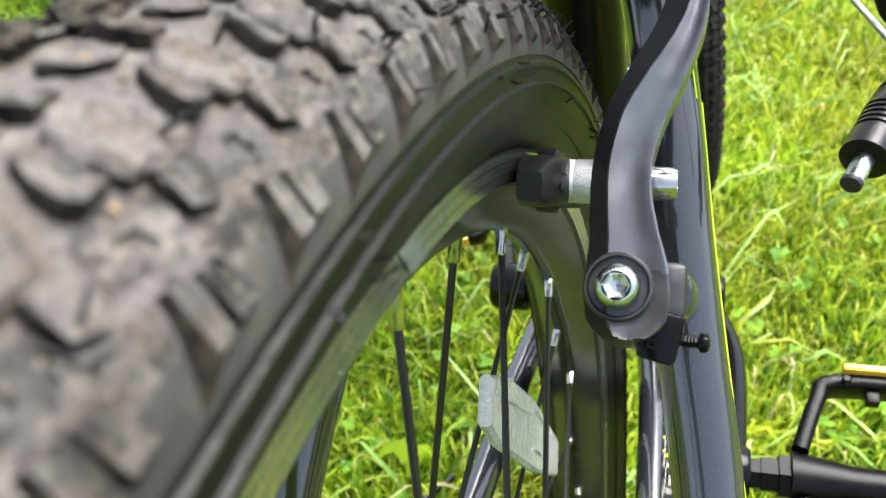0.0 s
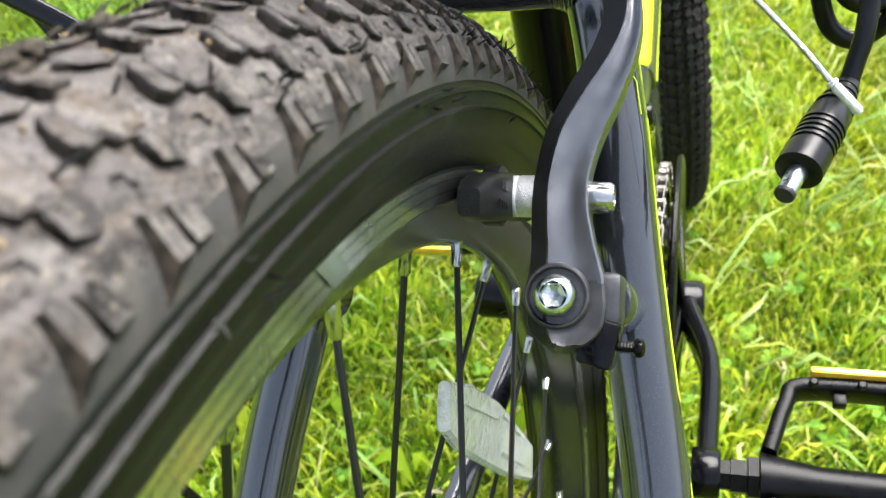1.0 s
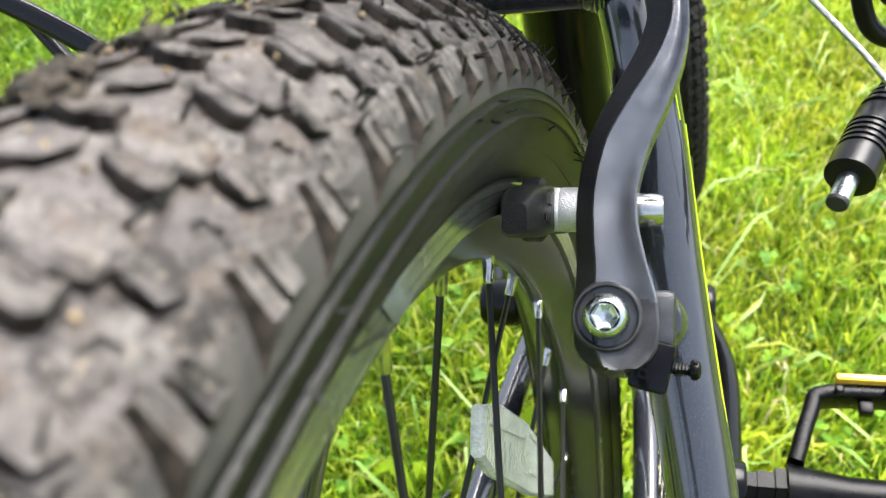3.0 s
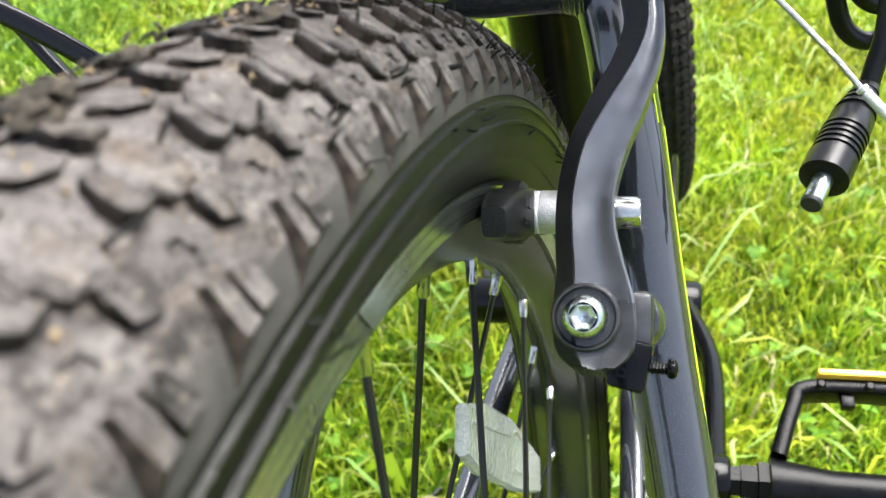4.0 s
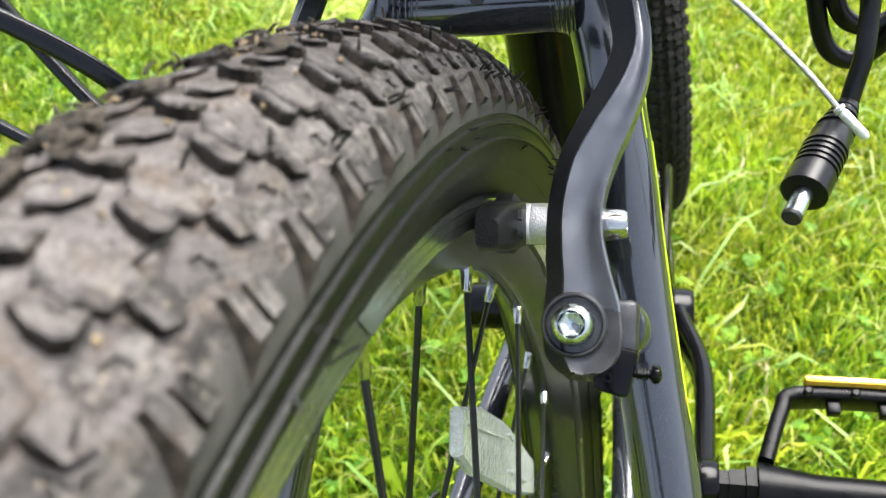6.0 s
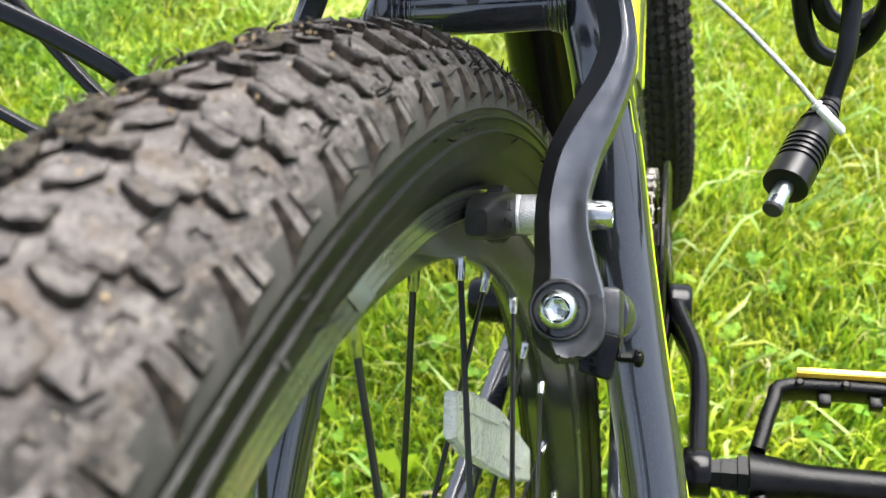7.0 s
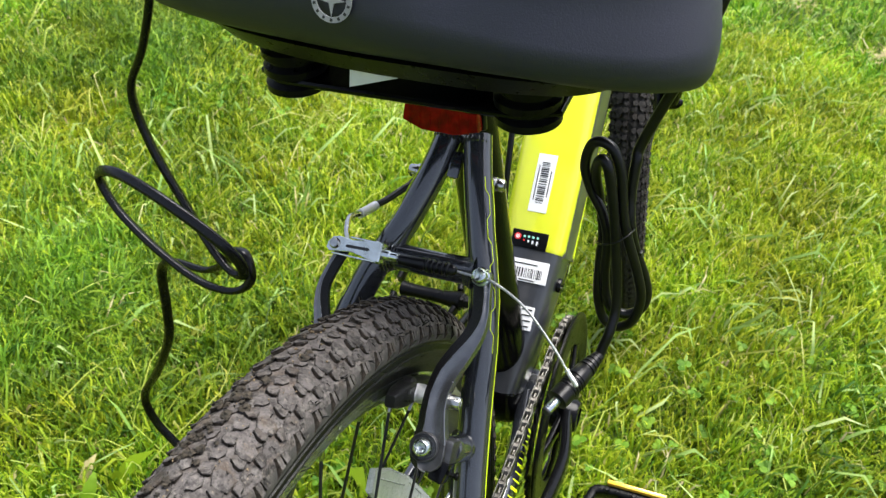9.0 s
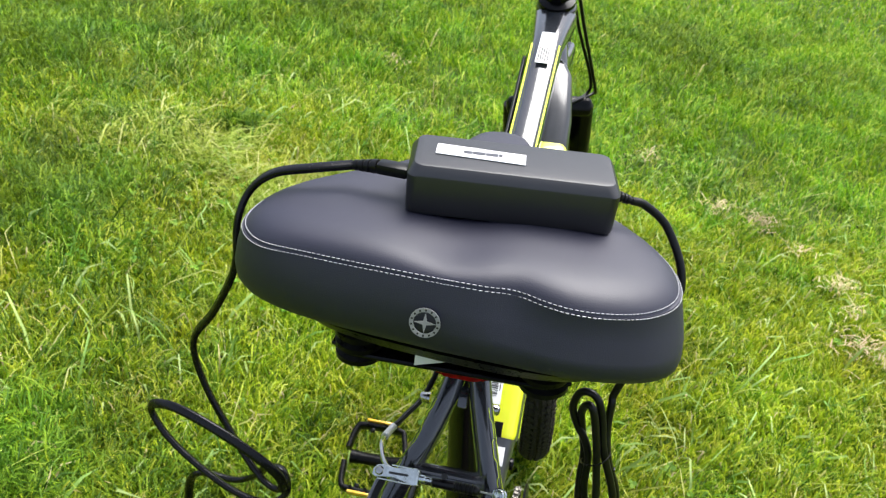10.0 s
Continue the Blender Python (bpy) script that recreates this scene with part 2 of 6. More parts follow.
GRASS = leaf_material("grass_blades", [(0.0, (0.06, 0.145, 0.006)), (0.25, (0.150, 0.27, 0.009)), (0.55, (0.265, 0.385, 0.013)), (0.82, (0.395, 0.485, 0.027)),
                                       (0.955, (0.46, 0.52, 0.06)), (0.985, (0.5, 0.44, 0.2)), (1.0, (0.58, 0.5, 0.3))], 0.48)
GREEN = leaf_material("greener_grass", [(0.0, (0.036, 0.12, 0.004)), (0.25, (0.090, 0.235, 0.006)), (0.55, (0.160, 0.345, 0.009)), (0.82, (0.26, 0.43, 0.016)), (0.985, (0.42, 0.5, 0.06)), (1.0, (0.5, 0.46, 0.22))], 0.36)
BROAD = leaf_material("broad_pale_blades", [(0.0, (0.16, 0.30, 0.05)), (0.5, (0.27, 0.42, 0.11)), (1.0, (0.40, 0.50, 0.19))], 0.3)
STRAW = leaf_material("dry_straw", [(0.0, (0.3, 0.24, 0.1)), (0.5, (0.45, 0.37, 0.19)), (1.0, (0.58, 0.5, 0.3))], 0.3)
LUSH = leaf_material("lush_grass", [(0.0, (0.025, 0.075, 0.004)), (0.3, (0.06, 0.14, 0.006)), (0.7, (0.12, 0.23, 0.01)), (1.0, (0.22, 0.34, 0.02))], 0.3)
MATTED = leaf_material("matted_grass", [(0.0, (0.2, 0.3, 0.03)), (0.4, (0.34, 0.44, 0.06)), (0.8, (0.46, 0.52, 0.12)), (1.0, (0.55, 0.55, 0.25))], 0.4)
CLOVER = leaf_material("clover_leaves", [(0.0, (0.07, 0.18, 0.012)), (0.5, (0.12, 0.27, 0.018)), (1.0, (0.2, 0.36, 0.03))], 0.35)


# ---------------------------------------------------------------- mesh tools
def finish(mesh, mat, sharp=40):
    mesh.materials.append(mat)
    for p in mesh.polygons:
        p.use_smooth = True
    mesh.set_sharp_from_angle(angle=radians(sharp))
    return mesh


def part(name, bm, mat, parent, label="", sharp=40, kind=""):
    """One mesh object under a thing or under a part."""
    bmesh.ops.recalc_face_normals(bm, faces=bm.faces)
    mesh = bpy.data.meshes.new(name)
    bm.to_mesh(mesh)
    bm.free()
    ob = new(name, finish(mesh, mat, sharp))
    ob.parent = parent
    return tagged(ob, label, kind=kind)


def thing(name, label, category, group=""):
    ob = new(name)
    ob.matrix_world = BIKE
    return tagged(ob, label, category, group)


def rings(bm, loops, closed=False, caps=True):
    """Skin of quads over loops of equally many points."""
    vs = [[bm.verts.new(p) for p in loop] for loop in loops]
    k = len(vs[0])
    for a, b in zip(vs, vs[1:] + vs[:1] if closed else vs[1:]):
        for i in range(k):
            bm.faces.new((a[i], a[(i + 1) % k], b[(i + 1) % k], b[i]))
    if caps and not closed:
        bm.faces.new(vs[0][::-1])
        bm.faces.new(vs[-1])
    return vs


def smooth(points, steps=6, closed=False):
    """A Catmull-Rom curve through the points."""
    p = [Vector(q) for q in points]
    n = len(p)
    out = []
    for i in range(n if closed else n - 1):
        a = p[(i - 1) % n] if closed or i else p[0] * 2 - p[1]
        b, c = p[i], p[(i + 1) % n]
        d = p[(i + 2) % n] if closed or i + 2 < n else p[-1] * 2 - p[-2]
        for s in range(steps):
            t = s / steps
            out.append(0.5 * (2 * b + (c - a) * t + (2 * a - 5 * b + 4 * c - d) * t * t + (3 * b - a - 3 * c + d) * t ** 3))
    if not closed:
        out.append(p[-1])
    return out


def sweep(points, radii, seg=12, side=(1, 0, 0), closed=False, power=2.0, caps=True, bm=None):
    """A tube along points; radii: one number, one per point, or pairs (along side, across it). power over 2 squares the section."""
    bm = bm or bmesh.new()
    pts = [Vector(p) for p in points]
    n = len(pts)
    if isinstance(radii, (int, float)):
        radii = [radii] * n
    elif isinstance(radii, tuple):
        radii = [radii] * n
    s = Vector(side)
    loops = []
    for i, p in enumerate(pts):
        a = pts[(i - 1) % n] if closed or i else p
        b = pts[(i + 1) % n] if closed or i < n - 1 else p
        d = (b - a).normalized()
        s = s - d * s.dot(d)
        if s.length < 1e-4:
            s = d.orthogonal()
        s.normalize()
        up = d.cross(s)
        rx, ry = radii[i] if isinstance(radii[i], tuple) else (radii[i], radii[i])
        loop = []
        for k in range(seg):
            c, q = math.cos(2 * math.pi * k / seg), math.sin(2 * math.pi * k / seg)
            loop.append(p + s * rx * math.copysign(abs(c) ** (2 / power), c) + up * ry * math.copysign(abs(q) ** (2 / power), q))
        loops.append(loop)
    rings(bm, loops, closed, caps)
    return bm


def lathe(profile, m=Matrix(), seg=32, closed=False, caps=True, bm=None):
    """Turns (radius, height) pairs about the z axis of m."""
    bm = bm or bmesh.new()
    rings(bm, [[m @ Vector((max(r, 1e-5) * math.cos(2 * math.pi * k / seg), max(r, 1e-5) * math.sin(2 * math.pi * k / seg), h)) for k in range(seg)]
               for r, h in profile], closed, caps)
    return bm


def axis(at, way, side=(1, 0, 0)):
    """A pose at a place whose z axis runs along way."""
    z = Vector(way).normalized()
    x = Vector(side) - z * Vector(side).dot(z)
    if x.length < 1e-4:
        x = z.orthogonal()
    x.normalize()
    y = z.cross(x)
    return Matrix.Translation(at) @ Matrix((x, y, z)).transposed().to_4x4()


def box(size, bevel, m=Matrix(), seg=2, bm=None):
    bm = bm or bmesh.new()
    part_bm = bmesh.new()
    bmesh.ops.create_cube(part_bm, size=1)
    bmesh.ops.scale(part_bm, vec=size, verts=part_bm.verts)
    if bevel:
        bmesh.ops.bevel(part_bm, geom=part_bm.edges[:], offset=bevel, segments=seg, affect="EDGES", profile=0.5)
    bmesh.ops.transform(part_bm, matrix=m, verts=part_bm.verts)
    tmp = bpy.data.meshes.new("tmp")
    part_bm.to_mesh(tmp)
    part_bm.free()
    bm.from_mesh(tmp)
    bpy.data.meshes.remove(tmp)
    return bm


def plate(outline, thick, m=Matrix(), bevel=0.0, bm=None, holes=False):
    """A flat piece: an outline in x and y, thick along z from 0, edges rounded by bevel."""
    bm = bm or bmesh.new()
    c = Vector((sum(p[0] for p in outline) / len(outline), sum(p[1] for p in outline) / len(outline)))
    def inset(d):
        out = []
        n = len(outline)
        for i, p in enumerate(outline):
            a, b = Vector(outline[i - 1]), Vector(outline[(i + 1) % n])
            t = (b - a).normalized()
            nrm = Vector((-t.y, t.x))
            q = Vector(p)
            if nrm.dot(c - q) < 0 and not holes:
                nrm = -nrm
            out.append(q + nrm * d)
        return out
    loops = []
    for d, z in ((bevel, 0), (0, bevel), (0, thick - bevel), (bevel, thick)) if bevel else ((0, 0), (0, thick)):
        loops.append([m @ Vector((p.x, p.y, z)) for p in inset(d)])
    rings(bm, loops)
    return bm


def writing(name, body, size, m, mat, parent, label=""):
    """Raised letters in the built-in font, as a mesh."""
    cu = bpy.data.curves.new(name, "FONT")
    cu.body, cu.size, cu.extrude, cu.align_x = body, size, 0.0001, "CENTER"
    tmp = bpy.data.objects.new(name, cu)
    scene.collection.objects.link(tmp)
    dg = bpy.context.evaluated_depsgraph_get()
    mesh = bpy.data.meshes.new_from_object(tmp.evaluated_get(dg))
    bpy.data.objects.remove(tmp)
    bpy.data.curves.remove(cu)
    mesh.transform(m)
    mesh.materials.clear()
    mesh.materials.append(mat)
    ob = new(name, mesh)
    ob.parent = parent
    return tagged(ob, label)


# ---------------------------------------------------------------- the bicycle's own lines
AXLE = Vector((0, 0, 0.335))
BB = Vector((0, 0.42, 0.295))
PHI, DOWN = radians(43.46), radians(47.0)


def S(x, u, v):
    """A place by the seat stays: u up along them from the axle, v square to them, backwards."""
    return Vector((x, u * math.cos(PHI) - v * math.sin(PHI), 0.335 + u * math.sin(PHI) + v * math.cos(PHI)))


def D(x, d, n):
    """A place by the down tube: d up along it from the crank's axle, n above it."""
    return Vector((x, BB.y + d * math.cos(DOWN) - n * math.sin(DOWN), BB.z + d * math.sin(DOWN) + n * math.cos(DOWN)))


U, V = S(0, 1, 0) - AXLE, S(0, 0, 1) - AXLE
DD, DN = D(0, 1, 0) - BB, D(0, 0, 1) - BB
ON_TUBE = Matrix((Vector((1, 0, 0)), DD, DN)).transposed().to_4x4()


def on_battery(x, d, n=0.069):
    """A pose flat on the battery's upper face: its x across, its y up along the tube."""
    return Matrix.Translation(D(x, d, n)) @ ON_TUBE


ON_STAY = Matrix((Vector((1, 0, 0)), U, V)).transposed().to_4x4()


def on_stay(x, u, v):
    return Matrix.Translation(S(x, u, v)) @ ON_STAY


bicycle = thing("bicycle", "black mountain bike with yellow battery, leaning on the lawn", "bicycle")


# ---------------------------------------------------------------- wheels
RC, RT, BASE = 0.3072, 0.0257, 0.0230     # tyre: ring radius, radius over the knobs, radius of the casing
LUGS = 126
PITCH = 360 / LUGS


def tyre_point(theta, psi, rt):
    r = RC + rt * math.cos(radians(psi))
    return Vector((rt * math.sin(radians(psi)), r * math.cos(radians(theta)), r * math.sin(radians(theta))))


def casing():
    prof = []
    half = [(0, BASE), (15, BASE), (30, BASE), (45, BASE), (57, BASE + 0.0001), (68, BASE + 0.0002), (78, BASE + 0.0005), (84.2, BASE + 0.0006), (85.0, BASE + 0.0014), (87.0, BASE + 0.0014),
            (87.8, BASE + 0.0007), (94.6, BASE + 0.0007), (95.3, BASE + 0.0016), (96.5, BASE + 0.0016), (97.3, BASE + 0.0006), (108, BASE + 0.0003), (118, BASE - 0.0007)]
    pts = [(RC + r * math.cos(radians(a)), r * math.sin(radians(a))) for a, r in half] + [(0.2970, 0.0194), (0.2940, 0.0177), (0.2918, 0.0167), (0.2898, 0.0154), (0.287, 0.0130)]
    prof = [(r, -x) for r, x in pts[:0:-1]] + pts
    return lathe(prof, axis((0, 0, 0), (1, 0, 0), (0, 1, 0)), 264, caps=False)


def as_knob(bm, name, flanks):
    """A mesh of dusty rubber; flanks: how each face is clad (0 dusty top, 1 flank with shade in its colour, 3 clean
    rubber).
    """
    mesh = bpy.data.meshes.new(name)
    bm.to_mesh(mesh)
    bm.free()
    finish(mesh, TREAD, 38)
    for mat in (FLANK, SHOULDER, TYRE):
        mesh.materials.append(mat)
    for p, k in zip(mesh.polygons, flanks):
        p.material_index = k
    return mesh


def knob_mesh(name, outline, top, side, dimple=False, slope=0.0):
    """A tread block over an outline in degrees (round the wheel, across the tyre); slope: how far its far end sinks, or its near end if negative."""
    bm = bmesh.new()
    n = len(outline)
    ct, cp = sum(a for a, _ in outline) / n, sum(b for _, b in outline) / n
    near, far = max(a for a, _ in outline), min(a for a, _ in outline)
    loops = []
    for grow, rt, tilt in ((1.05, BASE - 0.0006, 0), (1.0, top - 0.0005, 1), (0.96, top - 0.0001, 1), (0.86, top, 1)):
        loops.append([tyre_point(ct + (a - ct) * grow, side * (cp + (b - cp) * grow), rt - tilt * abs(slope) * ((near - a if slope > 0 else a - far) / (near - far)) ** 1.5) for a, b in outline])
    if dimple:
        ring = []
        for a, b in outline:
            p, q = (a - ct) / (near - ct), (b - cp) / (max(b for _, b in outline) - cp)
            big = max(abs(p), abs(q)) / 0.30
            ring.append((p / big, q / big))
        wide, deep = near - ct, max(b for _, b in outline) - cp
        for grow, rt in ((1.0, top), (0.86, top - 0.0006)):
            loops.append([tyre_point(ct + p * grow * wide, side * (cp + q * grow * deep), rt) for p, q in ring])
    vs = rings(bm, loops, caps=False)
    bm.faces.new(vs[-1])
    worn = random.Random(round(cp * 7))
    for loop in vs[1:]:
        for v in loop:
            v.co += Vector((worn.gauss(0, 1), worn.gauss(0, 1), worn.gauss(0, 1))) * 0.00018
    bmesh.ops.recalc_face_normals(bm, faces=bm.faces)
    bm.faces.ensure_lookup_table()
    last = bm.faces[-1]
    if last.normal.dot(last.calc_center_median() - tyre_point(ct, side * cp, 0)) < 0:
        bmesh.ops.reverse_faces(bm, faces=bm.faces)
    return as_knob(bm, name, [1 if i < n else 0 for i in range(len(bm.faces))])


def edge_mesh(name, side):
    """A shoulder block: a stepped, slanted top over a flank that runs down to a point on the tyre's wall."""
    bm = bmesh.new()
    def v(theta, psi, rt):
        return bm.verts.new(tyre_point(theta, side * psi, rt))
    ni, no = v(0.34, 57.6, RT), v(0.44, 71.6, RT + 0.0001)
    mi, mo = v(-0.06, 59.2, RT - 0.0002), v(-0.12, 71.9, RT - 0.0001)
    ni2, no2 = v(-0.22, 59.6, RT - 0.0016), v(-0.32, 72.1, RT - 0.0016)
    gi, go = v(-0.32, 59.8, RT - 0.0005), v(-0.42, 72.2, RT - 0.0006)
    fi, fo = v(-0.86, 61.4, RT - 0.0007), v(-1.06, 72.4, RT - 0.0009)
    bni, tip, bfo, bfi = v(0.70, 56.4, RT - 0.0026), v(1.04, 80.8, BASE + 0.0007), v(-1.16, 74.0, BASE), v(-0.92, 60.4, RT - 0.0034)
    bmo = v(0.05, 77.4, BASE + 0.0004)
    kinds = []
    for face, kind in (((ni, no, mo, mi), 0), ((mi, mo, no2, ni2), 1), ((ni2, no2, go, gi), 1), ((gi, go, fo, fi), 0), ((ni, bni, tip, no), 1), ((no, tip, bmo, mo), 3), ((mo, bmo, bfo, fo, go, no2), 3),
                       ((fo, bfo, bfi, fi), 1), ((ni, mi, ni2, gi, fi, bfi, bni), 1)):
        bm.faces.new(face)
        kinds.append(kind)
    bmesh.ops.recalc_face_normals(bm, faces=bm.faces)
    bm.faces.ensure_lookup_table()
    if bm.faces[0].normal.dot(tyre_point(0, side * 65, 1) - tyre_point(0, side * 65, 0)) < 0:
        bmesh.ops.reverse_faces(bm, faces=bm.faces)
    return as_knob(bm, name, kinds)


HEX_R = [(0.37, 42.9), (0.44, 45.5), (0.38, 52.0), (-0.05, 54.6), (-0.50, 52.5), (-0.72, 47.0), (-0.40, 42.2)]
HEX_L = [(0.20, 25.0), (0.51, 31.0), (0.54, 37.2), (0.30, 39.6), (-0.42, 38.0), (-0.74, 31.5), (-0.50, 24.8)]
DISC = [(0.88 * math.cos(radians(k)) + 0.14, 49.6 + 8.2 * math.sin(radians(k))) for k in range(0, 360, 30)]
MID = [(0.74, 13.5), (0.46, 18.9), (-0.42, 16.6), (-0.72, 10.2), (-0.26, 5.0), (0.52, 6.0)]
CENTRE = [(0.78, 8.0), (0.62, 14.0), (0.0, 18.6), (-0.74, 15.0), (-0.85, 9.0), (-0.2, 3.0), (0.42, 3.4)]
PLATE = [(0.74, 24.0), (0.78, 34.0), (0.58, 41.8), (-0.50, 42.4), (-0.80, 33.0), (-0.74, 23.0), (-0.10, 18.2)]


def tread(side):
    off = 0.0 if side > 0 else PITCH / 2
    return [(knob_mesh("knob", HEX_R, RT + 0.0002, side, slope=0.0017), 0.0 + off), (knob_mesh("knob", HEX_L, RT + 0.0003, side, slope=0.0018), 1.24 + off),
            (knob_mesh("knob", DISC, RT - 0.0008, side, True, slope=-0.0009), 1.40 + off), (edge_mesh("knob", side), 1.50 + off),
            (knob_mesh("knob", MID, RT + 0.0003, side, slope=0.0018), -0.10 + off), (knob_mesh("knob", CENTRE, RT - 0.0006, side, slope=0.0009), 1.30 + off),
            (knob_mesh("knob", PLATE, RT - 0.0005, side, slope=0.0009), 0.22 + off)]


def wheel(name, m, nipple_from, rubber, close_from=None, close_to=None):
    """Tyre, rim, hub and spokes about the pose m, whose x axis is the axle; rubber: the tread's material."""
    tyre = part(name + "_tyre", casing(), TYRE, bicycle, "black knobbly tyre with grey dust in its tread")
    tyre.matrix_basis = m
    def belt(psi):
        """Height of the rubber between the blocks: low in the middle, up to a ridge, then down the shoulder."""
        p = abs(psi)
        return RT - 0.0019 if p < 50 else RT - 0.0019 + 0.0010 * (p - 50) / 7 if p < 57 else RT - 0.0009 - (RT - BASE - 0.0017) * ((p - 57) / 24) ** 0.8
    for mat, degrees in ((rubber, range(-67, 68, 1)), (SHOULDER, range(67, 82, 2)), (SHOULDER, range(-81, -66, 2))):
        band = lathe([(RC + belt(a) * math.cos(radians(a)), belt(a) * math.sin(radians(a))) for a in degrees], axis((0, 0, 0), (1, 0, 0), (0, 1, 0)), 200, caps=False)
        part("tread_base", band, mat, tyre)
    rest_v, rest_f, rest_m, count = [], [], [], 0
    first = 80.05
    for mesh, at in tread(1) + tread(-1):
        co = np.array([v.co[:] for v in mesh.vertices])
        if close_from is None:      # the front tyre is less worn: its blocks stand higher
            ring = np.stack([np.zeros(len(co)), co[:, 1], co[:, 2]], 1)
            ring *= (RC / np.linalg.norm(ring, axis=1))[:, None]
            out = co - ring
            far_out = np.linalg.norm(out, axis=1)
            co += out / far_out[:, None] * np.where(far_out > BASE + 0.0009, 0.0022, 0.0)[:, None]
        faces = [tuple(p.vertices) for p in mesh.polygons]
        for k in range(LUGS):
            theta = (first + at + k * PITCH) % 360
            a = radians(theta)
            if close_from is not None and close_from < theta < close_to:
                ob = new("knob", mesh)
                ob.parent = tyre
                ob.matrix_basis = pose(0, 0, 0, theta + random.uniform(-0.06, 0.06), 0, 0)
            else:
                y, z = co[:, 1] * math.cos(a) - co[:, 2] * math.sin(a), co[:, 1] * math.sin(a) + co[:, 2] * math.cos(a)
                rest_v.append(np.stack([co[:, 0], y, z], 1))
                rest_f += [tuple(i + count for i in f) for f in faces]
                rest_m += [p.material_index for p in mesh.polygons]
                count += len(co)
    mesh = bpy.data.meshes.new("tread")
    mesh.from_pydata(np.concatenate(rest_v).tolist(), [], rest_f)
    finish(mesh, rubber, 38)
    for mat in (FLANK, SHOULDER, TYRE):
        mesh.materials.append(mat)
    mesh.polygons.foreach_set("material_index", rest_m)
    ob = new("tread", mesh)
    ob.parent = tyre
    tagged(ob, kind="stuff")
    # short moulding hairs on the walls and shoulders
    bm = bmesh.new()
    for k in range(150):
        th, psi, rt = random.uniform(0, 360), random.choice((-1, 1)) * random.choice((random.uniform(96, 112), random.uniform(20, 70), random.uniform(60, 74))), RT - 0.0012
        p = tyre_point(th, psi, rt)
        d = (tyre_point(th, psi, rt + 0.004) - p).normalized() + Vector((random.uniform(-.5, .5), random.uniform(-.8, .8), random.uniform(-.8, .8)))
        sweep([p - d * 0.001, p + d.normalized() * 0.0022, p + d.normalized() * 0.0038 + Vector((random.uniform(-1, 1), random.uniform(-1, 1), random.uniform(-1, 1))) * 0.0008],
              [0.00032, 0.00028, 0.0002], 5, bm=bm)
    part("moulding_hairs", bm, TYRE, tyre, kind="stuff")
    if close_from is not None:
        bm = bmesh.new()
        for k in range(64):
            th, psi = random.uniform(close_from, close_to), random.choice((random.uniform(-10, 60), random.uniform(-10, 60), random.uniform(55, 64), random.uniform(84, 108)))
            p = tyre_point(th, psi, RT - 0.0006 if psi < 70 else BASE + 0.0004)
            d = ((p - tyre_point(th, psi, 0)).normalized() + Vector((random.uniform(-.4, .4), random.uniform(-.5, .5), random.uniform(-.4, .6)))).normalized()
            sweep([p - d * 0.001, p + d * 0.0018, p + d * random.uniform(0.0020, 0.0031) + Vector((0, random.uniform(-1, 1), random.uniform(-1, 1))) * 0.0006], [0.00034, 0.00027, 0.00013], 5, bm=bm)
        part("moulding_hairs", bm, TYRE, tyre, kind="stuff")
        bm = bmesh.new()
        for k in range(110):
            th, psi = random.uniform(close_from, close_to), max(-50, min(52, random.gauss(4, 24)))
            size = random.uniform(0.0002, 0.0006) * (1.7 if random.random() < 0.12 else 1)
            clod = bmesh.new()
            bmesh.ops.create_icosphere(clod, subdivisions=1, radius=size)
            at = tyre_point(th, psi, RT - 0.0007)
            for v in clod.verts:
                v.co = at + v.co * random.uniform(0.4, 1.4)
            tmp = bpy.data.meshes.new("tmp")
            clod.to_mesh(tmp)
            clod.free()
            bm.from_mesh(tmp)
            bpy.data.meshes.remove(tmp)
        for k in range(7):
            p = tyre_point(random.uniform(close_from, close_to), random.uniform(-30, 45), RT + 0.0004)
            sweep([p, p + Vector((random.uniform(-4, 4), random.uniform(-4, 4), random.uniform(-1, 2))) * 0.0007], 0.0002, 5, bm=bm)
        part("dried_mud", bm, MUD, tyre, "dried mud crumbs and straw in the tread", kind="stuff")
        bm = bmesh.new()
        for k in range(64):
            th = random.choice((random.uniform(50, 90), random.gauss(79.5, 1.2), random.gauss(84.0, 1.5)))
            psi = random.gauss(-16, 9) if k < 42 else random.uniform(-60, 10)
            at, lump = tyre_point(th, psi, RT - 0.0002), bmesh.new()
            bmesh.ops.create_icosphere(lump, subdivisions=2, radius=random.uniform(0.0008, 0.0026))
            up = (at - tyre_point(th, psi, 0)).normalized()
            for v in lump.verts:
                c = v.co * random.uniform(0.55, 1.35)
                v.co = at + c - up * c.dot(up) * 0.45
            tmp = bpy.data.meshes.new("tmp")
            lump.to_mesh(tmp)
            lump.free()
            bm.from_mesh(tmp)
            bpy.data.meshes.remove(tmp)
        for k in range(26):      # bits of grass and root pressed into the mud
            p = tyre_point(random.uniform(52, 86), random.gauss(-18, 9), RT + 0.0006)
            d = Vector((random.uniform(-1, 0.4), random.uniform(-1, 1), random.uniform(-0.2, 1))).normalized()
            sweep([p, p + d * 0.0018, p + d * 0.0032 + Vector((0, 0, -0.0006))], [0.0004, 0.0003, 0.0001], 5, bm=bm)
        part("wet_mud", bm, WETMUD, tyre, "dark wet mud stuck along the tread", kind="stuff")
    along = axis((0, 0, 0), (1, 0, 0), (0, 1, 0))
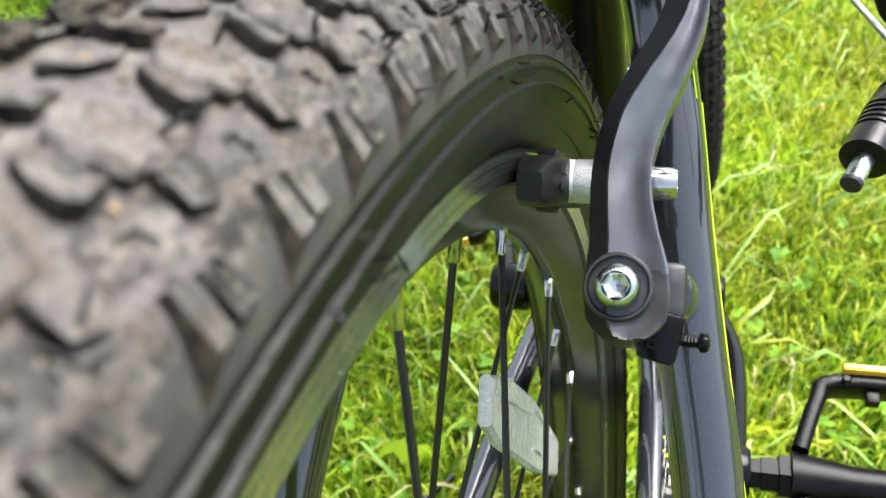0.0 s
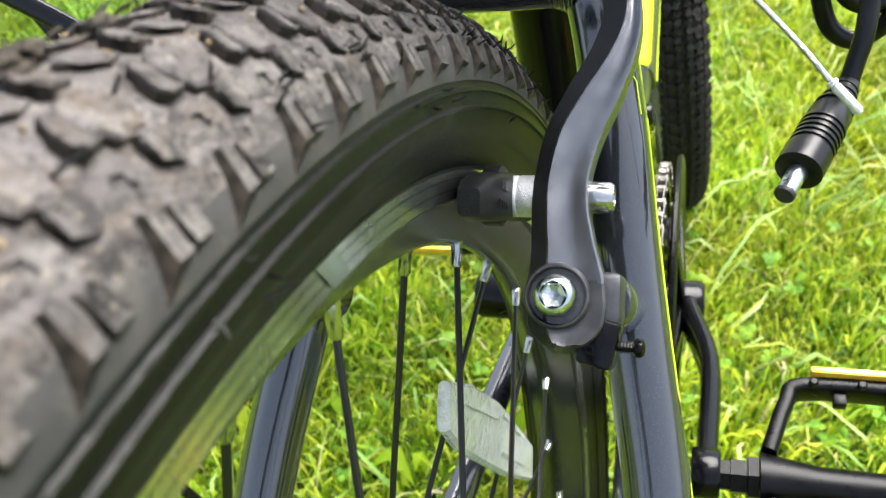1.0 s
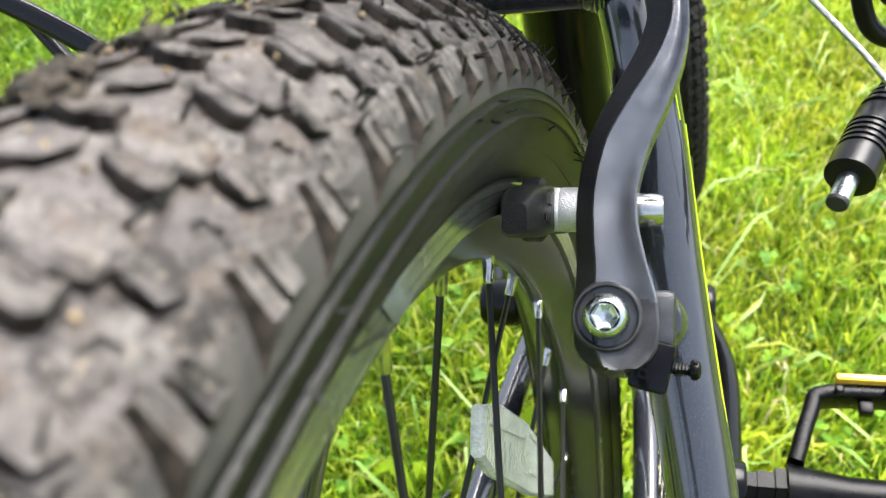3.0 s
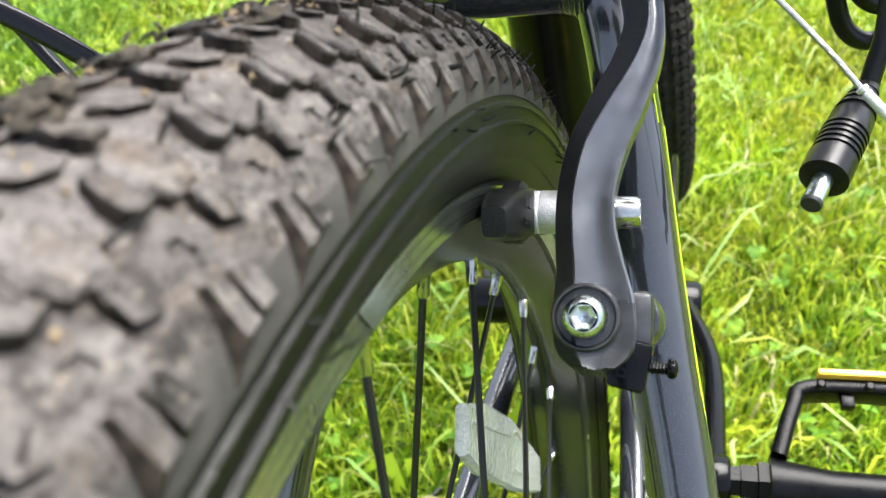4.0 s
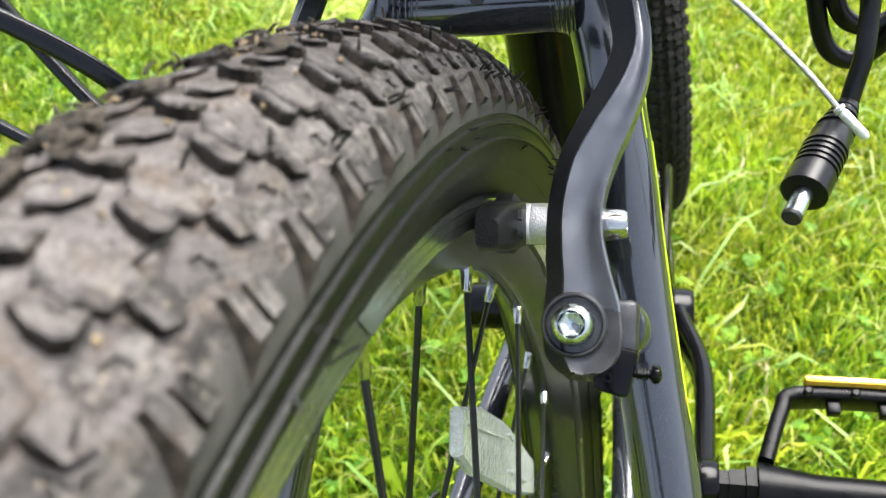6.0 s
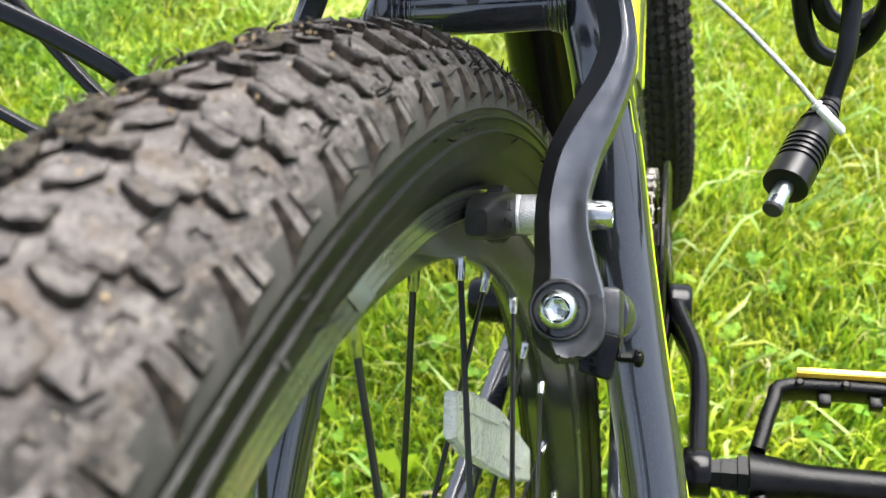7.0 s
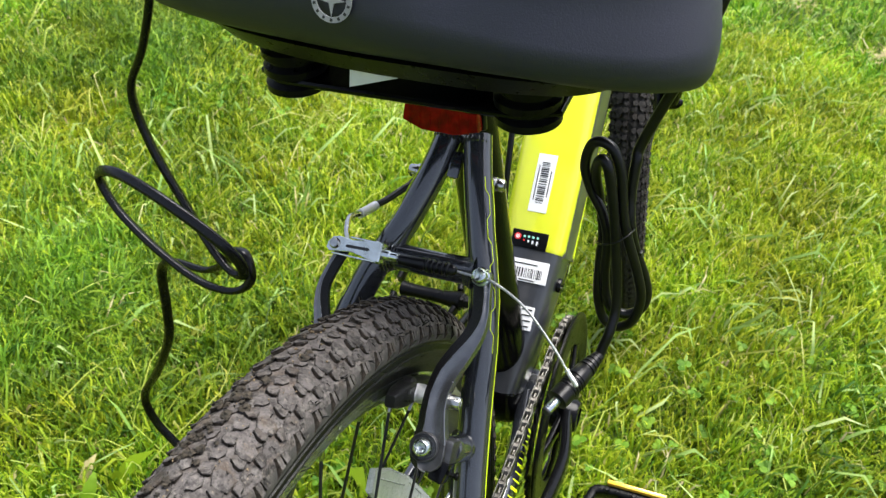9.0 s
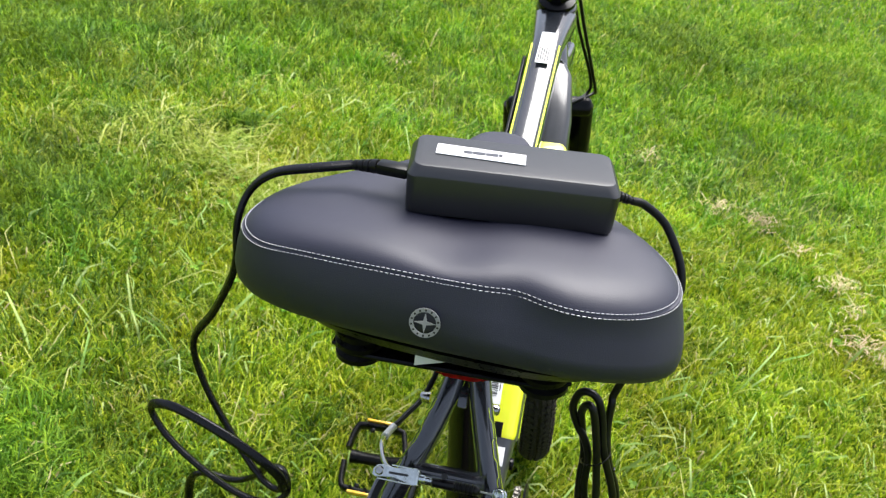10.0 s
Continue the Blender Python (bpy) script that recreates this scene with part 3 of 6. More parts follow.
    half = [(0.2672, 0.0), (0.2674, 0.0022), (0.2690, 0.0040), (0.2722, 0.0064), (0.2760, 0.0092), (0.2796, 0.0118), (0.2812, 0.0131), (0.2830, 0.0134)]
    inner = [(r, -x) for r, x in half[:0:-1]] + half
    rim = part(name + "_rim", lathe(inner, along, 180, caps=False), RIM, bicycle, "glossy black double-walled rim")
    rim.matrix_basis = m
    for s in (-1, 1):
        prof = [(0.2812, s * 0.0130), (0.2815, s * 0.01415), (0.2830, s * 0.0143), (0.2868, s * 0.0146),
                (0.2894, s * 0.0150), (0.2903, s * 0.0143), (0.2894, s * 0.0128)]
        part("bead_gap", lathe([(0.2888, s * 0.01500), (0.2898, s * 0.0156)], along, 180, caps=False), INK, rim)
        for r in (0.2838, 0.2866):
            part("machining_line", lathe([(r, s * (0.01432 + (r - 0.2830) * 0.08)), (r + 0.0003, s * (0.01436 + (r - 0.2830) * 0.08))], along, 180, caps=False), RIM, rim)
        part("wear_line", lathe([(0.2806, s * 0.01275), (0.2815, s * 0.01425)], along, 120, caps=False), INK, rim)
        part("brake_track", lathe(prof, along, 180, caps=False), TRACK, rim, "machined reflective rim flank", sharp=14)
    # hub, spokes, nipples
    hub = part("hub", lathe([(0.004, -0.07), (0.010, -0.062), (0.012, -0.04), (0.046, -0.034), (0.046, -0.031), (0.014, -0.026), (0.012, 0), (0.014, 0.026), (0.046, 0.031), (0.046, 0.034),
                             (0.012, 0.04), (0.010, 0.062), (0.004, 0.07)], along, 24), SATIN, rim)
    spoke_meshes = {}
    for kind in range(4):      # 0, 2: the right flange, all drawn back; 1, 3: the left flange, crossed
        sgn, rel = (1 if kind % 2 == 0 else -1), (85, -80, 85, 60)[kind]
        a = radians(rel)
        foot = Vector((0.0325 * sgn, 0.042 * math.cos(a), 0.042 * math.sin(a)))
        head = Vector((0.0015 * sgn, 0.2672, 0))
        bm = sweep([foot, foot.lerp(head, 0.5), head], 0.00105, 6)
        bmesh.ops.recalc_face_normals(bm, faces=bm.faces)
        mesh = bpy.data.meshes.new("spoke")
        bm.to_mesh(mesh)
        bm.free()
        way = (foot - head).normalized()
        nb = lathe([(0.0021, -0.001), (0.0021, 0.001), (0.0019, 0.0015), (0.0018, 0.0072), (0.0013, 0.0080)], axis(head - way * 0.0005, way), 8)
        bmesh.ops.recalc_face_normals(nb, faces=nb.faces)
        nm = bpy.data.meshes.new("nipple")
        nb.to_mesh(nm)
        nb.free()
        spoke_meshes[kind] = (finish(mesh, SPOKE), finish(nm, CHROME))
    for k in range(36):
        kind = (k % 2) + (2 if (k // 2) % 2 else 0)
        for n_, me in zip(("spoke", "nipple"), spoke_meshes[kind]):
            ob = new(n_, me)
            ob.parent = rim
            ob.matrix_basis = pose(0, 0, 0, nipple_from + 10 * k + (-0.5 if k % 2 else 1.2), 0, 0)
    return tyre, rim


rear_tyre, rear_rim = wheel("rear", pose(*AXLE), 6.2, TREAD, 36.0, 92.0)
cam.data.dof.focus_object = rear_rim
STEER = Matrix.Translation((0, 0.962, 0.65)) @ Matrix.Rotation(radians(9.0), 4, Vector((0, -0.342, 0.94))) @ Matrix.Translation((0, -0.962, -0.65))
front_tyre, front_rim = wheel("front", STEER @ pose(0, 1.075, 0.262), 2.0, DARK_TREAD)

# pale strip over the rim's joint and the clear reflector between the spokes
bm = bmesh.new()
rings(bm, [[Vector((0.01442 + (r - 0.2799) * 0.085, r * math.cos(radians(a + skew)), r * math.sin(radians(a + skew)))) for a in (70.6, 71.4, 72.2)] for r, skew in ((0.2818, 0.2), (0.2835, 0.55), (0.2860, 1.0), (0.2888, 1.5))], caps=False)
part("joint_strip", bm, FILM, rear_rim, "pale strip over the rim joint")
outline = [(0.1506, 0.1664), (0.1692, 0.1431), (0.1933, 0.1033), (0.2116, 0.0637), (0.2235, 0.0365), (0.2135, 0.0216), (0.1975, 0.0460), (0.1795, 0.0751), (0.1463, 0.1362), (0.1398, 0.1549)]
lens = Matrix(((0, 0, 1, -0.0022), (1, 0, 0, 0), (0, 1, 0, 0), (0, 0, 0, 1)))
refl = part("wheel_reflector", plate(outline, 0.0045, lens, 0.0014), CLEAR, rear_rim, "clear ribbed spoke reflector")
for a, b in (((0.150, 0.158), (0.182, 0.108)), ((0.190, 0.100), (0.206, 0.066)), ((0.181, 0.088), (0.202, 0.050))):
    part("lens_ridge", sweep([Vector((0.0024, *a)), Vector((0.0024, *b))], (0.0008, 0.0006), 6), CLEAR, refl)
# ---------------------------------------------------------------- frame
stay_line = [(0.078, 0.012, 0.0), (0.0725, 0.12, 0.0), (0.0655, 0.19, 0.0), (0.0578, 0.236, 0.0), (0.0525, 0.27, 0.0), (0.0470, 0.31, 0.0), (0.0405, 0.345, 0.0), (0.0300, 0.38, 0.0), (0.0190, 0.418, 0.0), (0.0125, 0.445, 0.0)]
drawn_in = {0.345: 0.0028, 0.38: 0.0068, 0.418: 0.0072, 0.445: 0.0060}      # the far stay bends in harder
for s in (1, -1):
    line_of = [(x - (drawn_in.get(u, 0.0) if s < 0 else 0.0), u, v) for x, u, v in stay_line]
    pts = smooth([S(s * x, u, v + 0.003) for x, u, v in line_of], 5)
    stay = part("seat_stay", sweep(pts, [0.0102 - 0.0006 * max(0.0, min(1.0, (i / len(pts) - 0.5) / 0.25)) for i in range(len(pts))], 20), PAINT, bicycle)
    line = [p + Vector((s * 0.0102, 0, 0)) + V * -0.0003 for p in smooth([S(s * x, u, v + 0.003) for x, u, v in line_of[2:6]], 6)]
    part("stripe", sweep(line, (0.0004, 0.0013), 6), STRIPE, stay, "lime pinstripe")
    # graphic outline higher up the stay
    for off in (-0.0035, 0.0035):
        zig = []
        base = smooth([S(s * x, u, v + 0.003) for x, u, v in line_of[5:9]], 10)
        for i, p in enumerate(base):
            w = off + (0.0016 if (i // 4) % 2 else -0.0004)
            rr = 0.0102 - 0.0004 * min(1.0, i / len(base) * 1.3)
            ang = math.asin(max(-1, min(1, (w + 0.002) / 0.0096)))
            zig.append(p + Vector((s * rr * math.cos(ang), 0, 0)) + V * (rr * math.sin(ang)))
        part("graphic_line", sweep(zig, 0.00035, 5), STRIPE, stay)

bridge_bm = sweep([S(-0.034, 0.357, 0.003), S(0, 0.357, 0.003), S(0.034, 0.357, 0.003)], 0.0090, 24, side=V)
bridge = part("stay_bridge", bridge_bm, PAINT, bicycle)
part("hole", lathe([(0.0026, 0), (0.0026, 0.0004)], axis(S(0, 0.3575, 0.0118), V), 16), INK, bridge)
for s in (1, -1):      # rippled weld fillets at the bridge's ends
    prof = [(0.0088 + 0.0048 * f ** 2 + (0.0006 if s < 0 else 0.00025) * math.sin(f * 5 * 2 * math.pi), 0.0090 * f) for f in [k / 48 for k in range(49)]]
    part("weld_bead", lathe(prof, axis(S(0.0240 if s > 0 else -0.0205, 0.357, 0.003), (s, 0, 0), V), 28, caps=False), PAINT, bridge)

seat_top = Vector((0, 0.3385, 0.668))
# Same paint as the frame, but given darker satin black for its shade.
seat_tube = part("seat_tube", sweep([BB, BB.lerp(seat_top, 0.3), BB.lerp(seat_top, 0.6), BB.lerp(seat_top, 0.85), seat_top], [0.025, 0.0215, 0.0190, 0.0178, 0.0172], 32), SATIN, bicycle)
for s in (1, -1):
    bm = bmesh.new()
    for k in range(11):
        a = radians(-95 + 190 * k / 10)
        c = S(0.0125 if s > 0 else -0.0070, 0.441, 0.003) + Vector((math.sin(a) * 0.0088, 0, 0)) + V * math.cos(a) * 0.0088
        sweep([c - U * 0.0022 - V * 0.0006, c + V * 0.0004, c + U * 0.0026 + V * 0.0002], [0.0009, 0.0017, 0.0011], 7, bm=bm)
    part("weld_bead", bm, PAINT, bicycle, kind="stuff")
part("stay_tab", box((0.0080, 0.0180, 0.0050), 0.0015, on_stay(0.0030, 0.4230, 0.0060)), PAINT, bicycle)
way = (seat_top - BB).normalized()
part("seat_collar", lathe([(0.0172, -0.002), (0.0196, 0), (0.0196, 0.014), (0.0175, 0.016)], axis(seat_top, way), 28), SATIN, bicycle)
part("seat_post", sweep([seat_top, seat_top + way * 0.07], 0.0136, 24), SATIN, bicycle)
top_line = [(0, 0.346, 0.640), (0, 0.50, 0.672), (0, 0.70, 0.732), (0, 0.80, 0.765), (0, 0.885, 0.780)]
top_pts = smooth(top_line, 6)
top_tube = part("top_tube", sweep(top_pts, [(0.0155 + 0.006 * i / len(top_pts) + 0.008 * max(0.0, i / len(top_pts) - 0.72) / 0.28, 0.0165 + 0.006 * i / len(top_pts)) for i in range(len(top_pts))], 24, power=3.0), PAINT, bicycle)
for s in (-1, 1):
    line = [p + Vector((s * (0.0137 + 0.0045 * i / len(top_pts)), -0.003, 0.0158 + 0.0045 * i / len(top_pts))) for i, p in enumerate(top_pts) if 2 < i < len(top_pts) - 7]
    part("stripe", sweep(line, (0.0011, 0.0006), 6), STRIPE, top_tube, "lime pinstripe")
head_way = Vector((0, -0.342, 0.94))
head_at = Vector((0, 0.905, 0.745))
head_tube = part("head_tube", lathe([(0.024, -0.062), (0.0265, -0.058), (0.0265, -0.05), (0.0235, -0.04), (0.0235, 0.04), (0.0265, 0.05), (0.0265, 0.058), (0.024, 0.062)], axis(head_at, head_way), 32), PAINT, bicycle)
part("headset", lathe([(0.0245, 0.0625), (0.0245, 0.068), (0.017, 0.072), (0.017, 0.085), (0.0205, 0.087), (0.0205, 0.125), (0.012, 0.128)], axis(head_at, head_way), 28), SATIN, bicycle)
lab = part("warning_label", box((0.016, 0.064, 0.0006), 0, Matrix.Translation((0.0005, 0.772, 0.7795)) @ pose(0, 0, 0, 16, 0, 0)), PAPER, top_tube, "white label with grey print")
for k in range(5):
    part("print_line", box((0.0014, 0.030 - 0.003 * (k % 3), 0.0005), 0, Matrix.Translation((-0.005 + 0.0028 * k, 0.758, 0.7760)) @ pose(0, 0, 0, 16, 0, 0)), INK, lab)
for s in (1, -1):      # gussets from the head tube to the down tube
    part("gusset", sweep(smooth([(s * 0.014, 0.800, 0.742), (s * 0.019, 0.850, 0.735), (s * 0.021, 0.895, 0.735)], 4), [(0.010, 0.016)] * 9, 14, power=3), PAINT, bicycle)

# down tube, battery and its case
down_tube = part("down_tube", sweep([D(x, d, 0.004) for d, x in ((0.0, 0.0), (0.12, 0.006), (0.3, 0.009), (0.48, 0.009), (0.56, 0.004), (0.625, 0.0))], [(0.024, 0.026), (0.030, 0.03), (0.0325, 0.03), (0.034, 0.03), (0.032, 0.032), (0.024, 0.03)], 28, power=3.5), PAINT, bicycle)
case = part("battery_cradle", sweep([D(x, d, n) for x, d, n in ((0.0, 0.0, 0.031), (0.004, 0.045, 0.036), (0.0075, 0.09, 0.0365), (0.0095, 0.134, 0.0365))],
                                    [(0.023, 0.028), (0.0265, 0.031), (0.0280, 0.032), (0.0300, 0.0325)], 32, power=5.0), GREY, bicycle, "dark grey lower battery cradle")
battery = part("battery", sweep([D(x, d, n) for x, d, n in ((0.0095, 0.1345, 0.04), (0.0097, 0.138, 0.04), (0.0100, 0.30, 0.04), (0.0110, 0.455, 0.04), (0.0110, 0.47, 0.037), (0.0110, 0.474, 0.034))],
                                [(0.0295, 0.0275), (0.0309, 0.029), (0.0320, 0.029), (0.0360, 0.029), (0.0345, 0.026), (0.030, 0.02)], 36, power=7.0), YELLOW, bicycle, "fluorescent yellow battery with a charge panel")
part("battery_tray", sweep([D(x, d, 0.030) for x, d in ((0.0095, 0.1320), (0.0100, 0.30), (0.0110, 0.462))], [(0.0318, 0.031), (0.0334, 0.031), (0.0372, 0.031)], 36, power=8.0), GREY, bicycle, "dark tray along the battery's flanks")
part("upper_cover", sweep([D(x, d, n) for x, d, n in ((0.0110, 0.4742, 0.03), (0.0100, 0.52, 0.03), (0.006, 0.57, 0.022), (0.0, 0.60, 0.008))], [(0.034, 0.024), (0.034, 0.026), (0.031, 0.024), (0.022, 0.02)], 28, power=4.0), GREY, bicycle)


def barcode(parent, x, d, w, h, along, seed):
    """A white sticker with bars; along: whether the bars follow each other up the tube."""
    rng = random.Random(seed)
    st = part("sticker", box((w, h, 0.0006), 0.0002, on_battery(x, d, 0.0693), 1), PAPER, parent, "white barcode sticker")
    bm = bmesh.new()
    run, span = 0.0, (h if along else w) * 0.72
    while run < span:
        t = rng.choice((0.0005, 0.0008, 0.0013))
        c = run - span / 2 + t / 2
        if along:
            box((w * 0.42, t, 0.0003), 0, on_battery(x, d + c + 0.001, 0.0697), 1, bm)
        else:
            box((t, h * 0.42, 0.0003), 0, on_battery(x + c, d - h * 0.1, 0.0697), 1, bm)
        run += t + rng.choice((0.0006, 0.0009, 0.0014))
    part("bar_code", bm, INK, st, kind="stuff")
    for k in range(2):
        if along:
            part("print_line", box((0.0009, h * (0.6 - 0.15 * k), 0.0003), 0, on_battery(x + (0.34 if k else -0.33) * w, d, 0.0697)), INK, st)
        else:
            part("print_line", box((w * (0.4 + 0.2 * k), 0.0011, 0.0003), 0, on_battery(x - 0.1 * w * k, d + (0.3 if k else -0.42) * h, 0.0697)), INK, st)
    return st


barcode(battery, 0.0085, 0.1955, 0.0178, 0.055, True, 3)
barcode(case, 0.0125, 0.113, 0.037, 0.0205, False, 5)
small = part("sticker", box((0.014, 0.022, 0.0006), 0.0002, on_battery(0.0190, 0.070, 0.0688), 1), PAPER, case, "small white approval sticker")
for k in range(4):
    part("print_line", box((0.010 - 0.002 * (k % 2), 0.0013, 0.0004), 0, on_battery(0.0190, 0.078 - 0.0052 * k, 0.0693)), INK, small)
panel = part("charge_panel", box((0.034, 0.0165, 0.0012), 0.0005, on_battery(0.0075, 0.1415, 0.0694), 2), PLASTIC, battery, "black charge panel with lamps")
part("button", lathe([(0.0032, 0), (0.0032, 0.0009), (0.0028, 0.0011)], on_battery(-0.0038, 0.1432, 0.0698), 20), RED, panel, "red power button")
part("button_ring", lathe([(0.0019, 0), (0.0019, 0.0013), (0.0012, 0.0013), (0.0012, 0.0011)], on_battery(-0.0038, 0.1432, 0.0698), 20), PAPER, panel)
for k in range(4):
    part("lamp", lathe([(0.0012, 0), (0.0012, 0.0009)], on_battery(0.0025 + 0.0042 * k, 0.1442, 0.0698), 14), LED, panel)
    part("mark", box((0.0016, 0.0014 + 0.0008 * k, 0.0003), 0, on_battery(0.0025 + 0.0042 * k, 0.1392 + 0.0004 * (3 - k), 0.0702)), PAPER if k else RED, panel)
writing("lettering", "ELECTRIC ASSIST", 0.0165, Matrix.Translation(D(0.0425, 0.385, 0.0696)) @ ON_TUBE @ pose(0, 0, 0, 0, 0, 90), INK, battery, "black slanted lettering")
part("side_stripe", box((0.0006, 0.33, 0.004), 0, on_battery(0.0417, 0.30, 0.012)), STRIPE, down_tube)
part("lock", lathe([(0.0068, 0), (0.0068, 0.003), (0.0058, 0.0042), (0.0030, 0.0042), (0.0028, 0.0034)], axis(D(0.0375, 0.106, 0.045), (1, 0, 0)), 20), SATIN, case, "round black battery lock")

# bottom bracket, chain stays
part("bottom_bracket_shell", lathe([(0.019, -0.036), (0.0215, -0.034), (0.0215, 0.034), (0.019, 0.036)], axis(BB, (1, 0, 0)), 28), PAINT, bicycle)
part("motor_cover", box((0.046, 0.05, 0.05), 0.010, Matrix.Translation((0, 0.398, 0.312)), 3), SATIN, bicycle)
for s in (1, -1):
    pts = smooth([(s * 0.064, 0.012, 0.335), (s * 0.053, 0.12, 0.325), (s * 0.0445, 0.22, 0.315), (s * 0.0400, 0.30, 0.308), (s * 0.033, 0.36, 0.303), (s * 0.024, 0.41, 0.298)], 6)
    cs = part("chain_stay", sweep(pts, [(0.0075 + 0.002 * i / len(pts), 0.009 + 0.004 * i / len(pts)) for i in range(len(pts))], 18), PAINT, bicycle)
    for k in range(16):      # brand lettering on the outer flank, as slanted bars
        i_ = 0.42 + 0.38 * k / 15
        p = pts[min(int(i_ * (len(pts) - 1)), len(pts) - 2)].lerp(pts[min(int(i_ * (len(pts) - 1)) + 1, len(pts) - 1)], i_ * (len(pts) - 1) % 1)
        part("mark", box((0.0010, 0.0017 if k % 3 else 0.0034, 0.0095), 0.0003, Matrix.Translation(p + Vector((s * (0.0066 + 0.0016 * i_), 0, 0.0052))) @ pose(0, 0, 0, 12, -s * 32, s * 4)), STRIPE, cs, "lime lettering drawn as bars" if k == 0 else "")
    part("dropout", plate([(-0.014, -0.016), (0.02, -0.018), (0.03, 0.004), (0.014, 0.032), (-0.004, 0.03), (-0.016, 0.01)], 0.006, Matrix(((0, 0, 1, s * 0.066 - 0.003), (1, 0, 0, 0), (0, 1, 0, 0.335), (0, 0, 0, 1))), 0.001), SATIN, bicycle)
for s in (1, -1):
    m = axis(Vector((0.0240 if s > 0 else -0.0275, 0.3155, 0.6115)), (s, 0, 0))
    screw = part("rack_bolt", lathe([(0.0052, 0), (0.0052, 0.0025), (0.0046, 0.003), (0.0046, 0.0075), (0.0036, 0.0088)], m, 16), CHROME, bicycle)
    part("socket", lathe([(0.0022, 0.0085), (0.0022, 0.0092)], m, 6), INK, screw)

# ---------------------------------------------------------------- rim brake
# half width and the place of the ridge across the arm (-1 inner edge, 1 outer edge) from the pivot up
arm_line = [(0.0420, 0.2368, 0.0500, 0.0022, -0.35), (0.0420, 0.2378, 0.0500, 0.0052, -0.35), (0.0420, 0.2402, 0.0500, 0.0080, -0.35), (0.0420, 0.2430, 0.0500, 0.0095, -0.36), (0.0420, 0.2480, 0.0500, 0.0101, -0.38), (0.0415, 0.2550, 0.0500, 0.0097, -0.40), (0.0405, 0.263, 0.0498, 0.0082, -0.36), (0.0392, 0.272, 0.0495, 0.0074, -0.34), (0.0390, 0.282, 0.0490, 0.0071, -0.34),
            (0.0414, 0.294, 0.0485, 0.0073, -0.32), (0.0460, 0.305, 0.0480, 0.0070, -0.18), (0.0508, 0.317, 0.0470, 0.0060, 0.05), (0.0526, 0.328, 0.0460, 0.0050, 0.30), (0.0506, 0.340, 0.0445, 0.0049, 0.42),
            (0.0487, 0.349, 0.0435, 0.0052, 0.30), (0.0482, 0.3555, 0.043, 0.0046, 0.20)]


